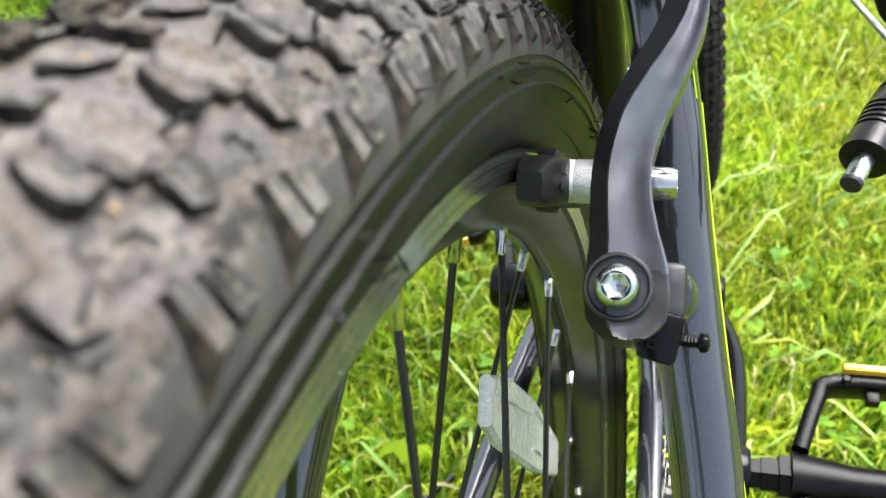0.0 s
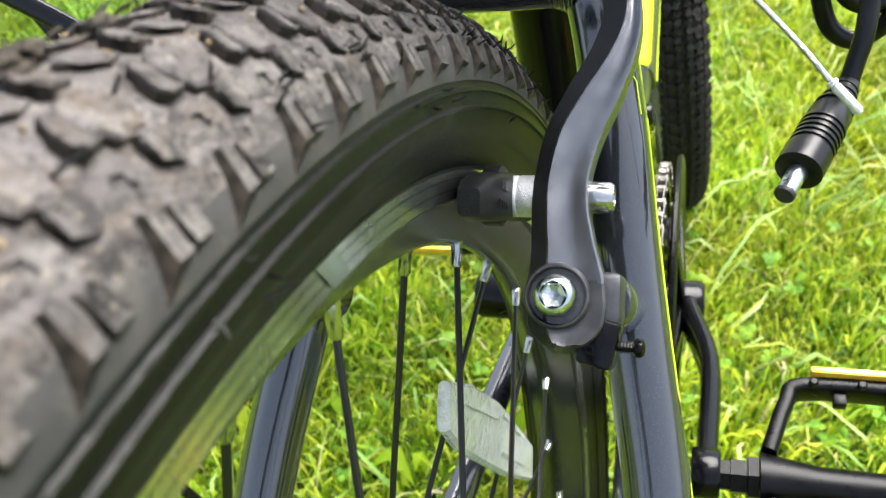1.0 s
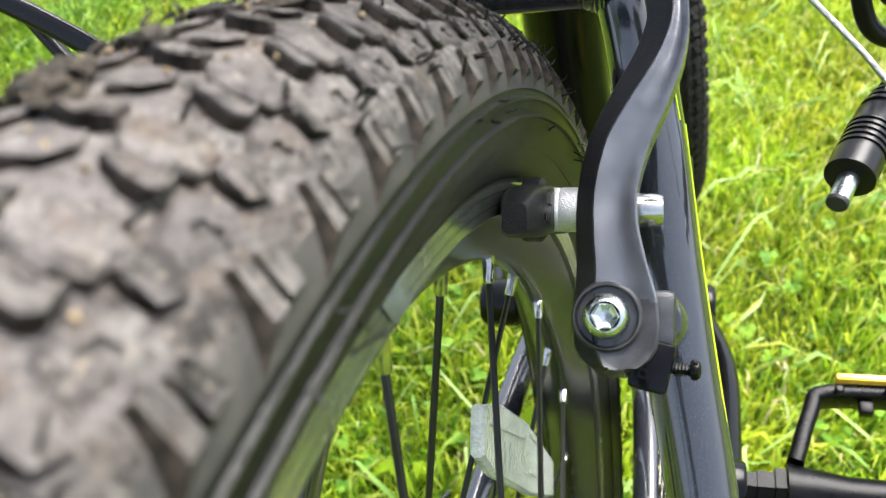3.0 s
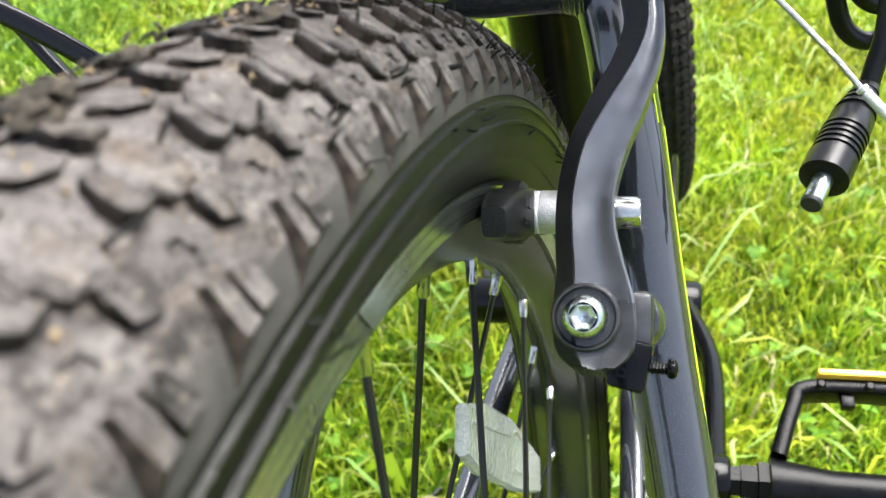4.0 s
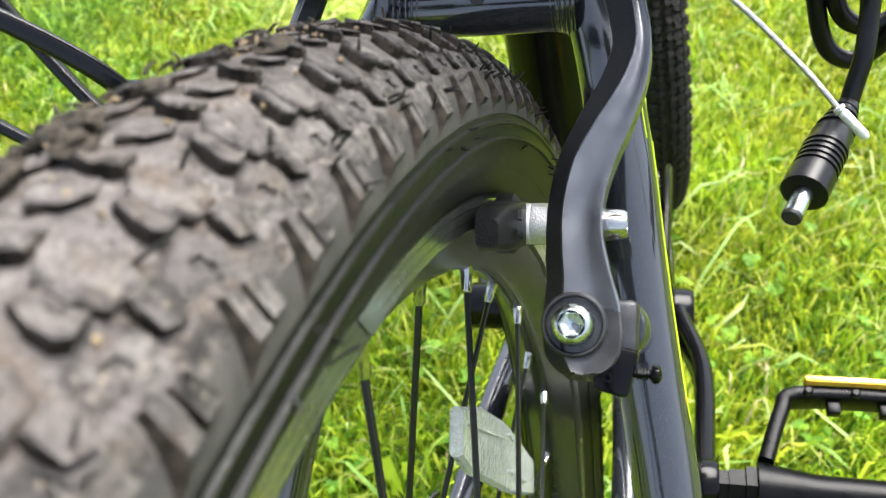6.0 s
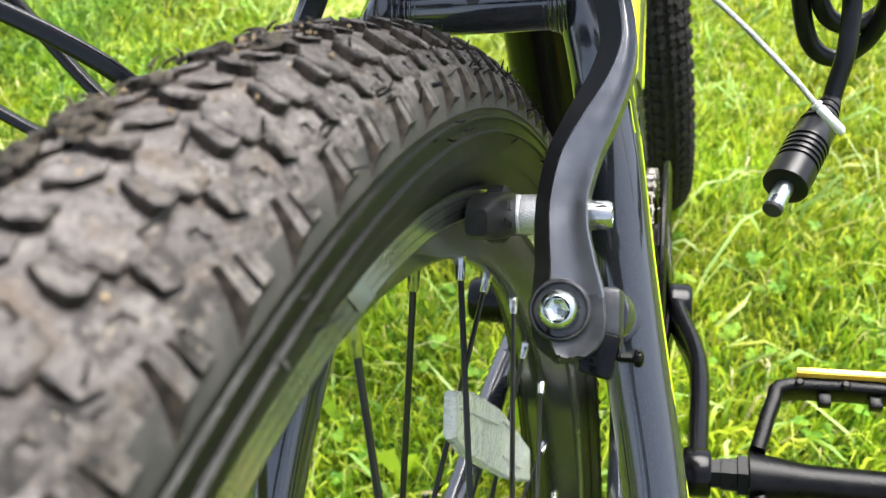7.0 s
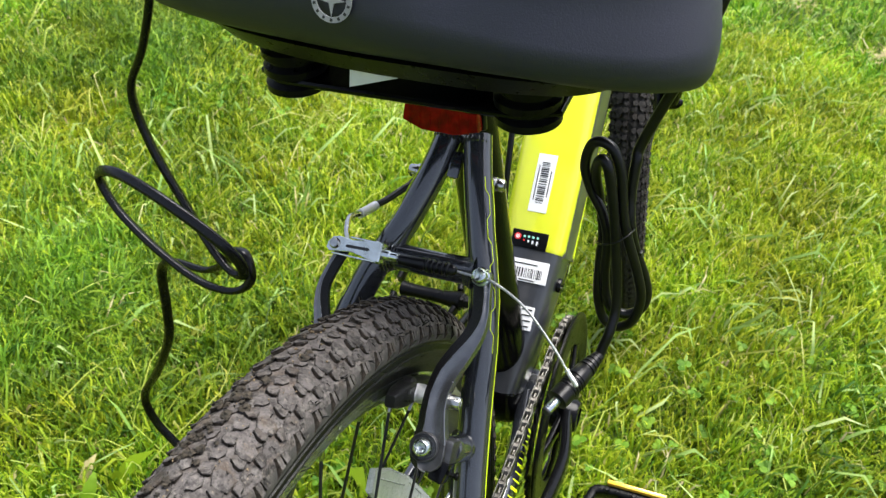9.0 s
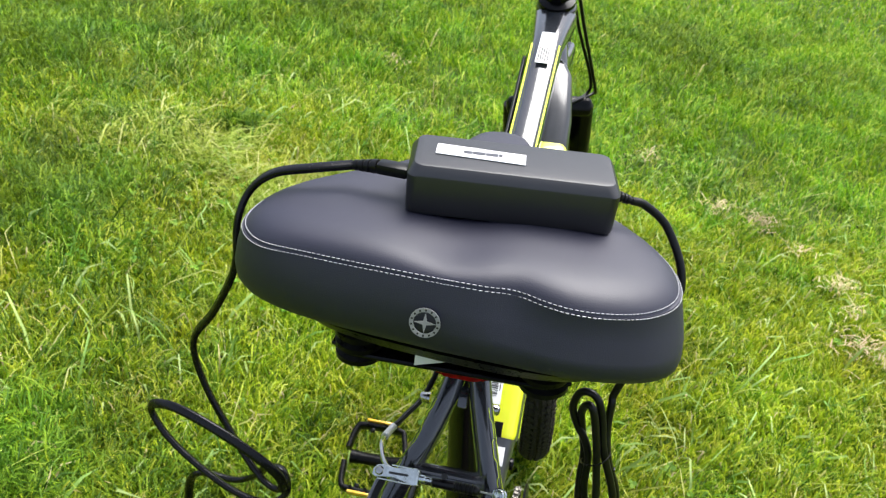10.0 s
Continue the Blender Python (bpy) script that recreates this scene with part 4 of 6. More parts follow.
def brake_arm(s):
    steps = 9
    pts = smooth([S(s * (x - (0.0045 * k / 15 if s < 0 else 0)), u, v + 0.0020 - 0.0034 * k / 15) for k, (x, u, v, _, _) in enumerate(arm_line)], steps)
    loops = []
    for i, p in enumerate(pts):
        f = i / steps
        k = min(int(f), len(arm_line) - 2)
        g = f - k
        w, q = (arm_line[k][c] + (arm_line[k + 1][c] - arm_line[k][c]) * g for c in (3, 4))
        deep = 0.0050 - 0.0016 * i / len(pts)
        d = (pts[min(i + 1, len(pts) - 1)] - pts[max(i - 1, 0)]).normalized()
        side = Vector((s, 0, 0))
        side = (side - d * side.dot(d)).normalized()
        up = d.cross(side)
        if up.dot(V) < 0:
            up = -up
        w *= 1.05 if s > 0 else 1.05 - 0.35 * min(1.0, f / 9)
        deep *= 1.0 if s > 0 else 0.75
        hollow = [(q + 0.05 + (0.79 - q) * j / 8, 0.98 - 0.05 * j / 8 - 0.17 * math.sin(math.pi * j / 8)) for j in range(9)]
        flat = [(-0.94, -1), (-1, -0.9), (-1, 0.10), (-0.97, 0.25), (q - 0.09, 0.93), (q - 0.03, 1.0)] + hollow + [(0.94, 0.95), (1, 0.82), (1, -0.9), (0.94, -1)]
        loops.append([p + side * a * w + up * b * deep for a, b in flat])
    bm = bmesh.new()
    rings(bm, loops)
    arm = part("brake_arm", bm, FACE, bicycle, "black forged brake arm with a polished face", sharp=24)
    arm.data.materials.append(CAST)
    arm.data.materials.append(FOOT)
    for f in arm.data.polygons:      # shade is coloured into the cast inner flank and, below a slanting edge, the foot
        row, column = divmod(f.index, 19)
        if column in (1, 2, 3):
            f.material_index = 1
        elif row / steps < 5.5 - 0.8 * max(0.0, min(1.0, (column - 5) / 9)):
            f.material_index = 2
    m = axis(S(s * 0.0402, 0.2505, 0.0372), V)
    part("pivot_boss", lathe([(0.0080, 0), (0.0086, 0.002), (0.0086, 0.0188), (0.0084, 0.0196), (0.0080, 0.0200), (0.0076, 0.0200), (0.0073, 0.0196), (0.0071, 0.0180), (0.0050, 0.0180)], m, 44), FOOT, arm)
    bolt = part("pivot_bolt", lathe([(0.0050, 0.0160), (0.0056, 0.0170), (0.0056, 0.0200), (0.0054, 0.0222), (0.0049, 0.0240), (0.0042, 0.0249), (0.0036, 0.0251), (0.0034, 0.0248)], m, 36, caps=False), ZINC, arm, "zinc button-head socket bolt")
    part("socket", lathe([(0.0034, 0.0248), (0.0032, 0.0246), (0.0029, 0.0238), (0.0016, 0.0231), (0.0002, 0.0229)], m, 6, caps=False), ZINC, bolt, sharp=10)
    part("spring_block", box((0.0095, 0.0125, 0.013), 0.0012, on_stay(s * 0.0508, 0.2392, 0.047) @ pose(0, 0, 0, 0, 0, -s * 12)), SATIN, arm)
    part("spring_ear", box((0.0075, 0.0140, 0.016), 0.0018, on_stay(s * 0.0524, 0.2505, 0.0440)), FOOT, arm, "grey spring housing")
    if s > 0:
        writing("lettering", "R3", 0.0065, on_stay(0.0524, 0.2385, 0.0535) @ pose(0, 0, 0, 0, 0, 78), SATIN, arm, "cast letters")
    bm = bmesh.new()
    turns = [S(s * (0.0556 + 0.0008 * k / 8), 0.2385, 0.047) + (V * math.cos(k * math.pi / 4) + U * math.sin(k * math.pi / 4)) * 0.0014 for k in range(41)]
    sweep(turns, 0.0003, 6, bm=bm)
    lathe([(0.0012, 0), (0.0012, 0.0056), (0.0022, 0.0058), (0.0026, 0.0066), (0.0024, 0.0076), (0.0016, 0.0082), (0.0004, 0.0084)], axis(S(s * 0.0540, 0.2385, 0.047), (s, 0, 0)), 16, bm=bm)
    part("set_screw", bm, SATIN, arm)
    stud = part("mounting_boss", lathe([(0.0120, 0.0), (0.0104, 0.006), (0.0088, 0.010), (0.0080, 0.014), (0.0082, 0.030), (0.0080, 0.0345), (0.0066, 0.0365)], axis(S(s * 0.0508, 0.2500, 0.003), V), 32), PAINT, bicycle)
    return arm


def brake_pad(s):
    pts = []
    for k in range(11):
        a = radians(43.46 + 1.5 + 13.5 * k / 10)
        r = 0.2815
        pts.append(Vector((s * 0.0200, r * math.cos(a), 0.335 + r * math.sin(a))))
    ws = [(0.0035, 0.0050)] + [(0.0054, 0.0062)] * 4 + [(0.0058, 0.0066)] * 3 + [(0.0054, 0.0063), (0.0046, 0.0055), (0.0030, 0.0036)]
    pad = part("brake_pad", sweep(pts, ws, 20, power=4.5), PAD, bicycle, "worn black rubber brake pad")
    m = axis(S(s * 0.0232, 0.2780, 0.0445), (s, 0, 0), V)
    part("pad_collar", lathe([(0.0085, -0.006), (0.0085, -0.0015), (0.0068, 0.0)], m, 24), PAD, pad)
    part("spacer", lathe([(0.0040, 0), (0.0056, 0.0003), (0.0058, 0.0030), (0.0055, 0.0034), (0.0058, 0.0038), (0.0058, 0.0085), (0.0040, 0.0088)], m, 28), ALLOY, pad, "pale alloy spacer rings")
    part("pad_nut", lathe([(0.0048, 0.0205), (0.0048, 0.0216), (0.0042, 0.0220), (0.0045, 0.0228), (0.0041, 0.0282), (0.0035, 0.0293), (0.0024, 0.0293), (0.0022, 0.0280), (0.0004, 0.0280)], m, 24), CHROME, pad, "bright domed nut")
    part("pad_stud", lathe([(0.0028, 0), (0.0028, 0.022)], m, 16), CHROME, pad)
    part("pin_hole", box((0.0009, 0.0025, 0.0035), 0, on_stay(s * 0.0258, 0.2785, 0.0585)), INK, pad)
    for k in range(4):
        part("moulded_mark", box((0.0004, 0.0016, 0.0012), 0, on_stay(s * 0.0258, 0.2735, 0.0635 - 0.0026 * k)), PLASTIC, pad)
    return pad


arm_right, arm_left = brake_arm(1), brake_arm(-1)
brake_pad(1)
brake_pad(-1)
m = axis(S(0.0478, 0.3525, 0.0465), V)
clamp = part("cable_clamp", lathe([(0.0056, -0.004), (0.0056, 0.001), (0.0047, 0.0015), (0.0047, 0.0046), (0.0043, 0.0060), (0.0036, 0.0068), (0.0028, 0.0071), (0.0026, 0.0070)], m, 32, caps=False), ZINC, arm_right, "zinc cable clamp bolt")
part("socket", lathe([(0.0027, 0.0070), (0.0023, 0.0068), (0.0022, 0.0050), (0.0003, 0.0044)], m, 6, caps=False), ZINC, clamp, sharp=10)
# link, noodle, boot and cable
link = part("noodle_link", plate([(-0.0512, 0.350), (-0.0508, 0.3540), (-0.0480, 0.3575), (-0.044, 0.3585), (-0.034, 0.3578), (-0.018, 0.3600), (-0.0155, 0.3590), (-0.0155, 0.3480), (-0.018, 0.3470), (-0.034, 0.3500), (-0.044, 0.3490), (-0.0485, 0.3482)], 0.0012,
                                  Matrix.Translation(AXLE + V * 0.0505) @ ON_STAY, 0.0004), PRESSED, bicycle, "bright pressed-steel noodle link")
part("slot", plate([(-0.0385, 0.3532), (-0.0378, 0.3542), (-0.0235, 0.3546), (-0.0225, 0.3538), (-0.0235, 0.3528), (-0.0378, 0.3524)], 0.0003, Matrix.Translation(AXLE + V * 0.0517) @ ON_STAY), INK, link)
part("lower_flange", box((0.030, 0.0012, 0.009), 0.0004, on_stay(-0.032, 0.3475, 0.0470)), PRESSED, link)
part("upper_flange", box((0.020, 0.0012, 0.009), 0.0004, on_stay(-0.027, 0.3592, 0.0470)), PRESSED, link)
part("end_plate", box((0.0012, 0.012, 0.010), 0.0004, on_stay(-0.0155, 0.3535, 0.0465)), PRESSED, link)
part("rivet", lathe([(0.0035, 0), (0.0035, 0.0008), (0.0029, 0.0012), (0.0026, 0.0022), (0.0010, 0.0025)], axis(S(-0.0458, 0.3536, 0.0516), V), 20), CHROME, link)
noodle = part("noodle", sweep(smooth([S(-0.0045, 0.3530, 0.0475), S(-0.020, 0.3535, 0.0475), S(-0.035, 0.3545, 0.046), S(-0.046, 0.3600, 0.037), (-0.0545, 0.2560, 0.6080), (-0.0565, 0.2740, 0.5980)], 7), 0.0021, 12), CHROME, bicycle, "bent bright steel noodle")
part("noodle_head", lathe([(0.0030, 0), (0.0034, 0.0015), (0.0034, 0.005), (0.0026, 0.0058), (0.0026, 0.0105)], axis(S(-0.0155, 0.3530, 0.0475), (1, 0, 0)), 16), ZINC, noodle)
part("ferrule", sweep([(-0.0567, 0.2740, 0.5978), (-0.0560, 0.2830, 0.5945), (-0.0540, 0.2930, 0.5925)], 0.0032, 16), ALLOY, noodle)
part("brake_housing", sweep(smooth([(-0.0540, 0.2925, 0.5925), (-0.0480, 0.3120, 0.5900), (-0.0360, 0.3400, 0.5960), (-0.0260, 0.3800, 0.6250), (-0.0240, 0.4800, 0.6560), (-0.0240, 0.6500, 0.7050), (-0.026, 0.80, 0.755)], 6), 0.0025, 12), CABLE, bicycle)
prof = [(0.0012, 0.0), (0.0032, 0.0008), (0.0035, 0.006), (0.0037, 0.0165)]
for k in range(5):
    z = 0.0175 + 0.0032 * k
    prof += [(0.0034, z), (0.0043, z + 0.0008), (0.0043, z + 0.0016), (0.0034, z + 0.0024)]
prof += [(0.0036, 0.0345), (0.0026, 0.0365), (0.0012, 0.0375)]
part("cable_boot", lathe(prof, axis(S(-0.0045, 0.3523, 0.0475), S(0.033, 0.3526, 0.0470) - S(-0.0045, 0.3523, 0.0475)), 24), CABLE, bicycle, "ribbed black rubber cable boot")
inner = smooth([S(0.031, 0.3526, 0.047), S(0.0478, 0.3516, 0.0485), (0.0580, 0.2195, 0.6125), (0.0770, 0.2160, 0.6020), (0.0960, 0.2080, 0.5850), (0.1070, 0.2020, 0.5735)], 6)
brake_cable = part("brake_cable", sweep(inner, 0.0008, 8), WIRE, bicycle, "bare steel brake cable with a crimped end")
tip = [(0.1062, 0.2024, 0.5745), (0.1140, 0.1980, 0.5670)]
tv = Vector(tip[1]) - Vector(tip[0])
part("end_cap", lathe([(0.0010, 0), (0.0016, 0.0003), (0.0016, 0.0012), (0.0010, 0.0016), (0.0014, 0.0022), (0.0014, 0.0105), (0.0008, 0.0115)], axis(tip[0], tv), 12), ALLOY, brake_cable, "crimped alloy end cap")

# ---------------------------------------------------------------- cranks, chainring, chain, pedals
HUB = BB + Vector((0, -0.012, -0.008))      # the crank's axle
RING = Vector((0.0495, HUB.y, HUB.z))
teeth = []
for k in range(44 * 4):
    a = 2 * math.pi * k / (44 * 4)
    r = (0.0865, 0.0905, 0.0915, 0.0875)[k % 4]
    teeth.append((r * math.cos(a), r * math.sin(a)))


def annulus(outer, hole, thick, m):
    bm = bmesh.new()
    n = len(outer)
    a = [bm.verts.new(m @ Vector((x, y, 0))) for x, y in outer]
    b = [bm.verts.new(m @ Vector((x, y, thick))) for x, y in outer]
    ins = [(hole * math.cos(2 * math.pi * k / n), hole * math.sin(2 * math.pi * k / n)) for k in range(n)]
    c = [bm.verts.new(m @ Vector((x, y, 0))) for x, y in ins]
    d = [bm.verts.new(m @ Vector((x, y, thick))) for x, y in ins]
    for i in range(n):
        j = (i + 1) % n
        for q in ((a[i], a[j], b[j], b[i]), (b[i], b[j], d[j], d[i]), (d[i], d[j], c[j], c[i]), (c[i], c[j], a[j], a[i])):
            bm.faces.new(q)
    return bm


ringm = axis(RING, (1, 0, 0), (0, 1, 0))
chainring = part("chainring", annulus(teeth, 0.074, 0.0025, ringm), SATIN, bicycle, "black steel chainring")
guardm = axis(RING + Vector((0.008, 0, 0)), (1, 0, 0), (0, 1, 0))
prof = [(0.068, 0.0), (0.0985, 0.0), (0.1000, 0.001), (0.1000, 0.0028), (0.0970, 0.004), (0.0930, 0.0042), (0.0900, 0.0032), (0.072, 0.0035), (0.068, 0.002)]
part("chain_guard", lathe(prof, guardm, 96, closed=True), PLASTIC, chainring, "black chain guard ring")
CRANK_R = Vector((0.0800, 0.2370, 0.3440))
for k in range(5):
    a = 2 * math.pi * k / 5 + 0.5
    w = Vector((0, math.cos(a), math.sin(a)))
    part("spider_arm", sweep([RING + Vector((0.012, 0, 0)) + w * 0.012, RING + Vector((0.010, 0, 0)) + w * 0.05, RING + Vector((0.0065, 0, 0)) + w * 0.079], [(0.004, 0.010), (0.003, 0.007), (0.003, 0.009)], 12, side=(1, 0, 0), power=3), SATIN, chainring)


def crank(s):
    end = CRANK_R if s > 0 else Vector((-CRANK_R.x - 0.008, 2 * HUB.y - CRANK_R.y + 0.006, 2 * HUB.z - CRANK_R.z))
    hub = Vector((s * 0.066, HUB.y, HUB.z))
    way = end - hub
    pts = [hub, hub + way * 0.14 + Vector((s * 0.002, 0, 0.001)), hub + way * 0.48 + Vector((s * 0.0085, 0, 0.003)), hub + way * 0.9 + Vector((s * 0.002, 0, 0)), end]
    arm = part("crank_arm", sweep(smooth(pts, 4), [(0.0060 - 0.0010 * i / 16, 0.0125 - 0.004 * i / 16) for i in range(17)], 18, power=3.2), SATIN, bicycle)
    part("crank_boss", lathe([(0.013, -0.018), (0.0165, -0.014), (0.0165, 0.008), (0.0145, 0.011), (0.009, 0.0115), (0.009, 0.0095), (0.0005, 0.009)], axis(hub, (s, 0, 0)), 28), SATIN, arm)
    part("pedal_eye", lathe([(0.0110, -0.0065), (0.0120, -0.005), (0.0120, 0.005), (0.0108, 0.0065)], axis(end, (s, 0, 0)), 24), SATIN, arm)
    return end


def pedal(s, end, tilt):
    """Cage pedal about its spindle; tilt lifts its front edge."""
    m = Matrix.Translation(end) @ pose(0, 0, 0, tilt, 0, 0)
    root = part("pedal", sweep([m @ Vector((s * a, 0, 0)) for a in (0.024, 0.03, 0.05, 0.085, 0.103)], [0.0125, 0.0115, 0.0085, 0.0082, 0.0100], 20), PLASTIC, bicycle, "black cage pedal with amber reflectors")
    part("spindle", lathe([(0.0075, 0.006), (0.0075, 0.011), (0.0085, 0.0112), (0.0085, 0.0185), (0.0105, 0.0188), (0.0105, 0.0235)], m @ axis((0, 0, 0), (s, 0, 0)), 6), PLASTIC, root)
    bm = bmesh.new()
    cage = [(0.028, 0.012), (0.036, 0.038), (0.044, 0.0475), (0.094, 0.0475), (0.106, 0.040), (0.110, 0.010)]
    for f in (1, -1):
        sweep(smooth([m @ Vector((s * x, f * y, 0.001)) for x, y in cage], 4), (0.0038, 0.0080), 14, side=m.to_3x3() @ Vector((1, 0, 0)), power=4, bm=bm)
    part("cage", bm, PLASTIC, root)
    for f in (1, -1):
        part("amber_reflector", box((0.046, 0.0035, 0.012), 0.001, m @ Matrix.Translation((s * 0.070, f * 0.0530, 0.0065))), AMBER, root, "amber pedal reflector")
        for k in range(3):
            part("grip_stud", lathe([(0.0022, 0), (0.0022, 0.0022), (0.0014, 0.003)], m @ axis((s * (0.048 + 0.021 * k), f * 0.0465, 0.0102), (0, 0, 1)), 10), PLASTIC, root)
        part("tooth", box((0.006, 0.006, 0.006), 0.0008, m @ Matrix.Translation((s * 0.06, f * 0.0415, 0.003))), PLASTIC, root)
        part("tooth", box((0.006, 0.006, 0.006), 0.0008, m @ Matrix.Translation((s * 0.083, f * 0.0415, 0.003))), PLASTIC, root)
    return root


pedal(1, crank(1), 14)
pedal(-1, crank(-1), 22)

LINK = 0.0127
bm = bmesh.new()
for x in (-0.0028, 0.0028):
    out = []
    for k in range(16):
        a = 2 * math.pi * k / 16
        out.append((math.cos(a) * 0.0041 + math.copysign(LINK / 2, math.cos(a)), math.sin(a) * 0.0041 * (1 if abs(math.cos(a)) > 0.35 else 0.78)))
    plate(out, 0.0009, Matrix(((0, 0, 1, x - 0.00045), (1, 0, 0, 0), (0, 1, 0, 0), (0, 0, 0, 1))), 0.0002, bm=bm)
for y in (-LINK / 2, LINK / 2):
    lathe([(0.0017, -0.0037), (0.0017, 0.0037)], axis((0, y, 0), (1, 0, 0)), 8, bm=bm)
    lathe([(0.0039, -0.0018), (0.0039, 0.0018)], axis((0, y, 0), (1, 0, 0)), 10, bm=bm)
bmesh.ops.recalc_face_normals(bm, faces=bm.faces)
link_mesh = bpy.data.meshes.new("chain_link")
bm.to_mesh(link_mesh)
bm.free()
finish(link_mesh, CHAIN, 35)
chain = part("chain", sweep([(0.0555, 0.0, 0.3805), (0.0525, 0.2, 0.3795), (0.0495, 0.40, 0.378)], 0.0012, 6), CHAIN, bicycle, "oily steel roller chain")
path = [Vector((0.0555, 0.0, 0.3805))]
R0 = 0.0908
path += [Vector((0.0495, HUB.y + R0 * math.cos(radians(a)), HUB.z + R0 * math.sin(radians(a)))) for a in range(92, -90, -4)]
path += [Vector((0.0555, 0.02, 0.262))]
run, at, i = [], 0.0, 0
dist = 0.0
for a, b in zip(path, path[1:]):
    seg_len = (b - a).length
    while at <= dist + seg_len:
        p = a.lerp(b, (at - dist) / seg_len)
        run.append((p, (b - a).normalized()))
        at += LINK
    dist += seg_len
for k, (p, w) in enumerate(run):
    ob = new("chain_link", link_mesh)
    ob.parent = chain
    ang = math.atan2(w.z, w.y)
    ob.matrix_basis = Matrix.Translation(p) @ Matrix.Rotation(ang, 4, "X") @ Matrix.Diagonal((1.0 if k % 2 else 0.72, 1, 1, 1))
part("cassette", lathe([(0.03, -0.012), (0.05, -0.011), (0.05, -0.009), (0.042, -0.008), (0.044, -0.002), (0.036, 0.0), (0.038, 0.005), (0.03, 0.006), (0.03, 0.012), (0.012, 0.014)], axis((0.0545, 0, 0.335), (1, 0, 0)), 40), CHAIN, bicycle)

# ---------------------------------------------------------------- fork
for s in (1, -1):
    a, b = Vector((s * 0.0515, 1.000, 0.606)), Vector((s * 0.0515, 1.066, 0.272))
    w = (b - a).normalized()
    leg = part("fork_leg", lathe([(0.0165, -0.012), (0.0172, -0.008), (0.0172, 0.110), (0.0160, 0.112), (0.0160, 0.117), (0.0188, 0.120), (0.0188, 0.130), (0.0178, 0.137), (0.0174, 0.322), (0.012, 0.345)], STEER @ axis(a, w), 24), SATIN, bicycle)
    part("wiper_ring", lathe([(0.0198, 0.113), (0.0206, 0.116), (0.0206, 0.123), (0.0180, 0.127)], STEER @ axis(a, w), 24), CABLE, leg)
part("fork_crown", box((0.128, 0.042, 0.03), 0.010, STEER @ Matrix.Translation((0, 0.986, 0.620)) @ pose(0, 0, 0, -20, 0, 0), 3), SATIN, bicycle)
part("fork_arch", sweep([STEER @ Vector(p) for p in smooth([(-0.05, 1.045, 0.480), (-0.045, 1.075, 0.560), (-0.02, 1.088, 0.616), (0.02, 1.088, 0.616), (0.045, 1.075, 0.560), (0.05, 1.045, 0.480)], 5)], 0.008, 12), SATIN, bicycle)
for off, bend in ((0.0, 0.0), (0.008, 0.012)):
    part("front_cable", sweep(smooth([(0.012 + off, 0.92, 0.83), (0.028 + off, 0.945, 0.76), (0.054 + off, 0.985, 0.672 - bend), (0.052 + off, 1.0, 0.642), (0.030, 0.955, 0.640), (0.006, 0.90, 0.640)], 6), 0.0024, 10), CABLE, bicycle)

# ---------------------------------------------------------------- saddle
def saddle_outline(t):
    """Half width over the saddle's length: y and half width, from the rear (t = 0) to the nose (t = 1)."""
    table = [(0.189, 0.0), (0.1905, 0.035), (0.194, 0.070), (0.202, 0.105), (0.216, 0.133), (0.236, 0.151), (0.258, 0.157), (0.283, 0.152), (0.307, 0.135), (0.332, 0.105), (0.357, 0.074), (0.385, 0.051),
             (0.420, 0.034), (0.455, 0.025), (0.474, 0.016), (0.481, 0.0)]
    f = t * (len(table) - 1)
    i = min(int(f), len(table) - 2)
    g = f - i
    pts = [table[max(i - 1, 0)], table[i], table[i + 1], table[min(i + 2, len(table) - 1)]]
    out = []
    for c in (0, 1):
        a, b, e, d = (p[c] for p in pts)
        out.append(0.5 * (2 * b + (e - a) * g + (2 * a - 5 * b + 4 * e - d) * g * g + (3 * b - a - 3 * e + d) * g ** 3))
    return out[0], max(out[1], 0.0)


def saddle_ring(scale, z, lift, n=60, tuck=0.0):
    """One level of the cover, drawn in towards the saddle's middle by scale."""
    mid = Vector((0, 0.285))
    loop = []
    for k in range(2 * n):
        t = k / n if k <= n else 2 - k / n
        y, w = saddle_outline(t)
        x = w if k <= n else -w * 1.04
        dx, dy = x, y - mid.y
        px, py = dx * scale, mid.y + dy * scale
        py += tuck * max(0.0, min(1.0, (0.30 - py) / 0.09))
        rear = max(0.0, min(1.0, (0.36 - py) / 0.12))
        swell = 0.0075 - 0.011 * (px / 0.15) ** 2 - (0.074 - 0.04 * min(1.0, lift / 0.9)) * px
        hump = 0.006 * (1 - math.exp(-(px / 0.03) ** 2)) * rear * max(0.0, lift - 0.9) * 10
        nose = 0.0 if py < 0.36 else -0.014 * ((py - 0.36) / 0.11)
        pinch = (0.0065 * (math.tanh((px + 0.118) / 0.018) - math.tanh((px - 0.066) / 0.016)) + 0.0035 * math.exp(-((px - 0.044) / 0.013) ** 2)) * max(0.0, 1 - (py - 0.18) / 0.1) * lift
        right = max(0.0, min(1.0, (px + 0.02) / 0.10)) * rear * max(0.0, 1 - lift / 0.6)
        loop.append(Vector((px, py + pinch - 0.015 * right, z + swell + hump + nose + 0.013 * right)))
    return loop


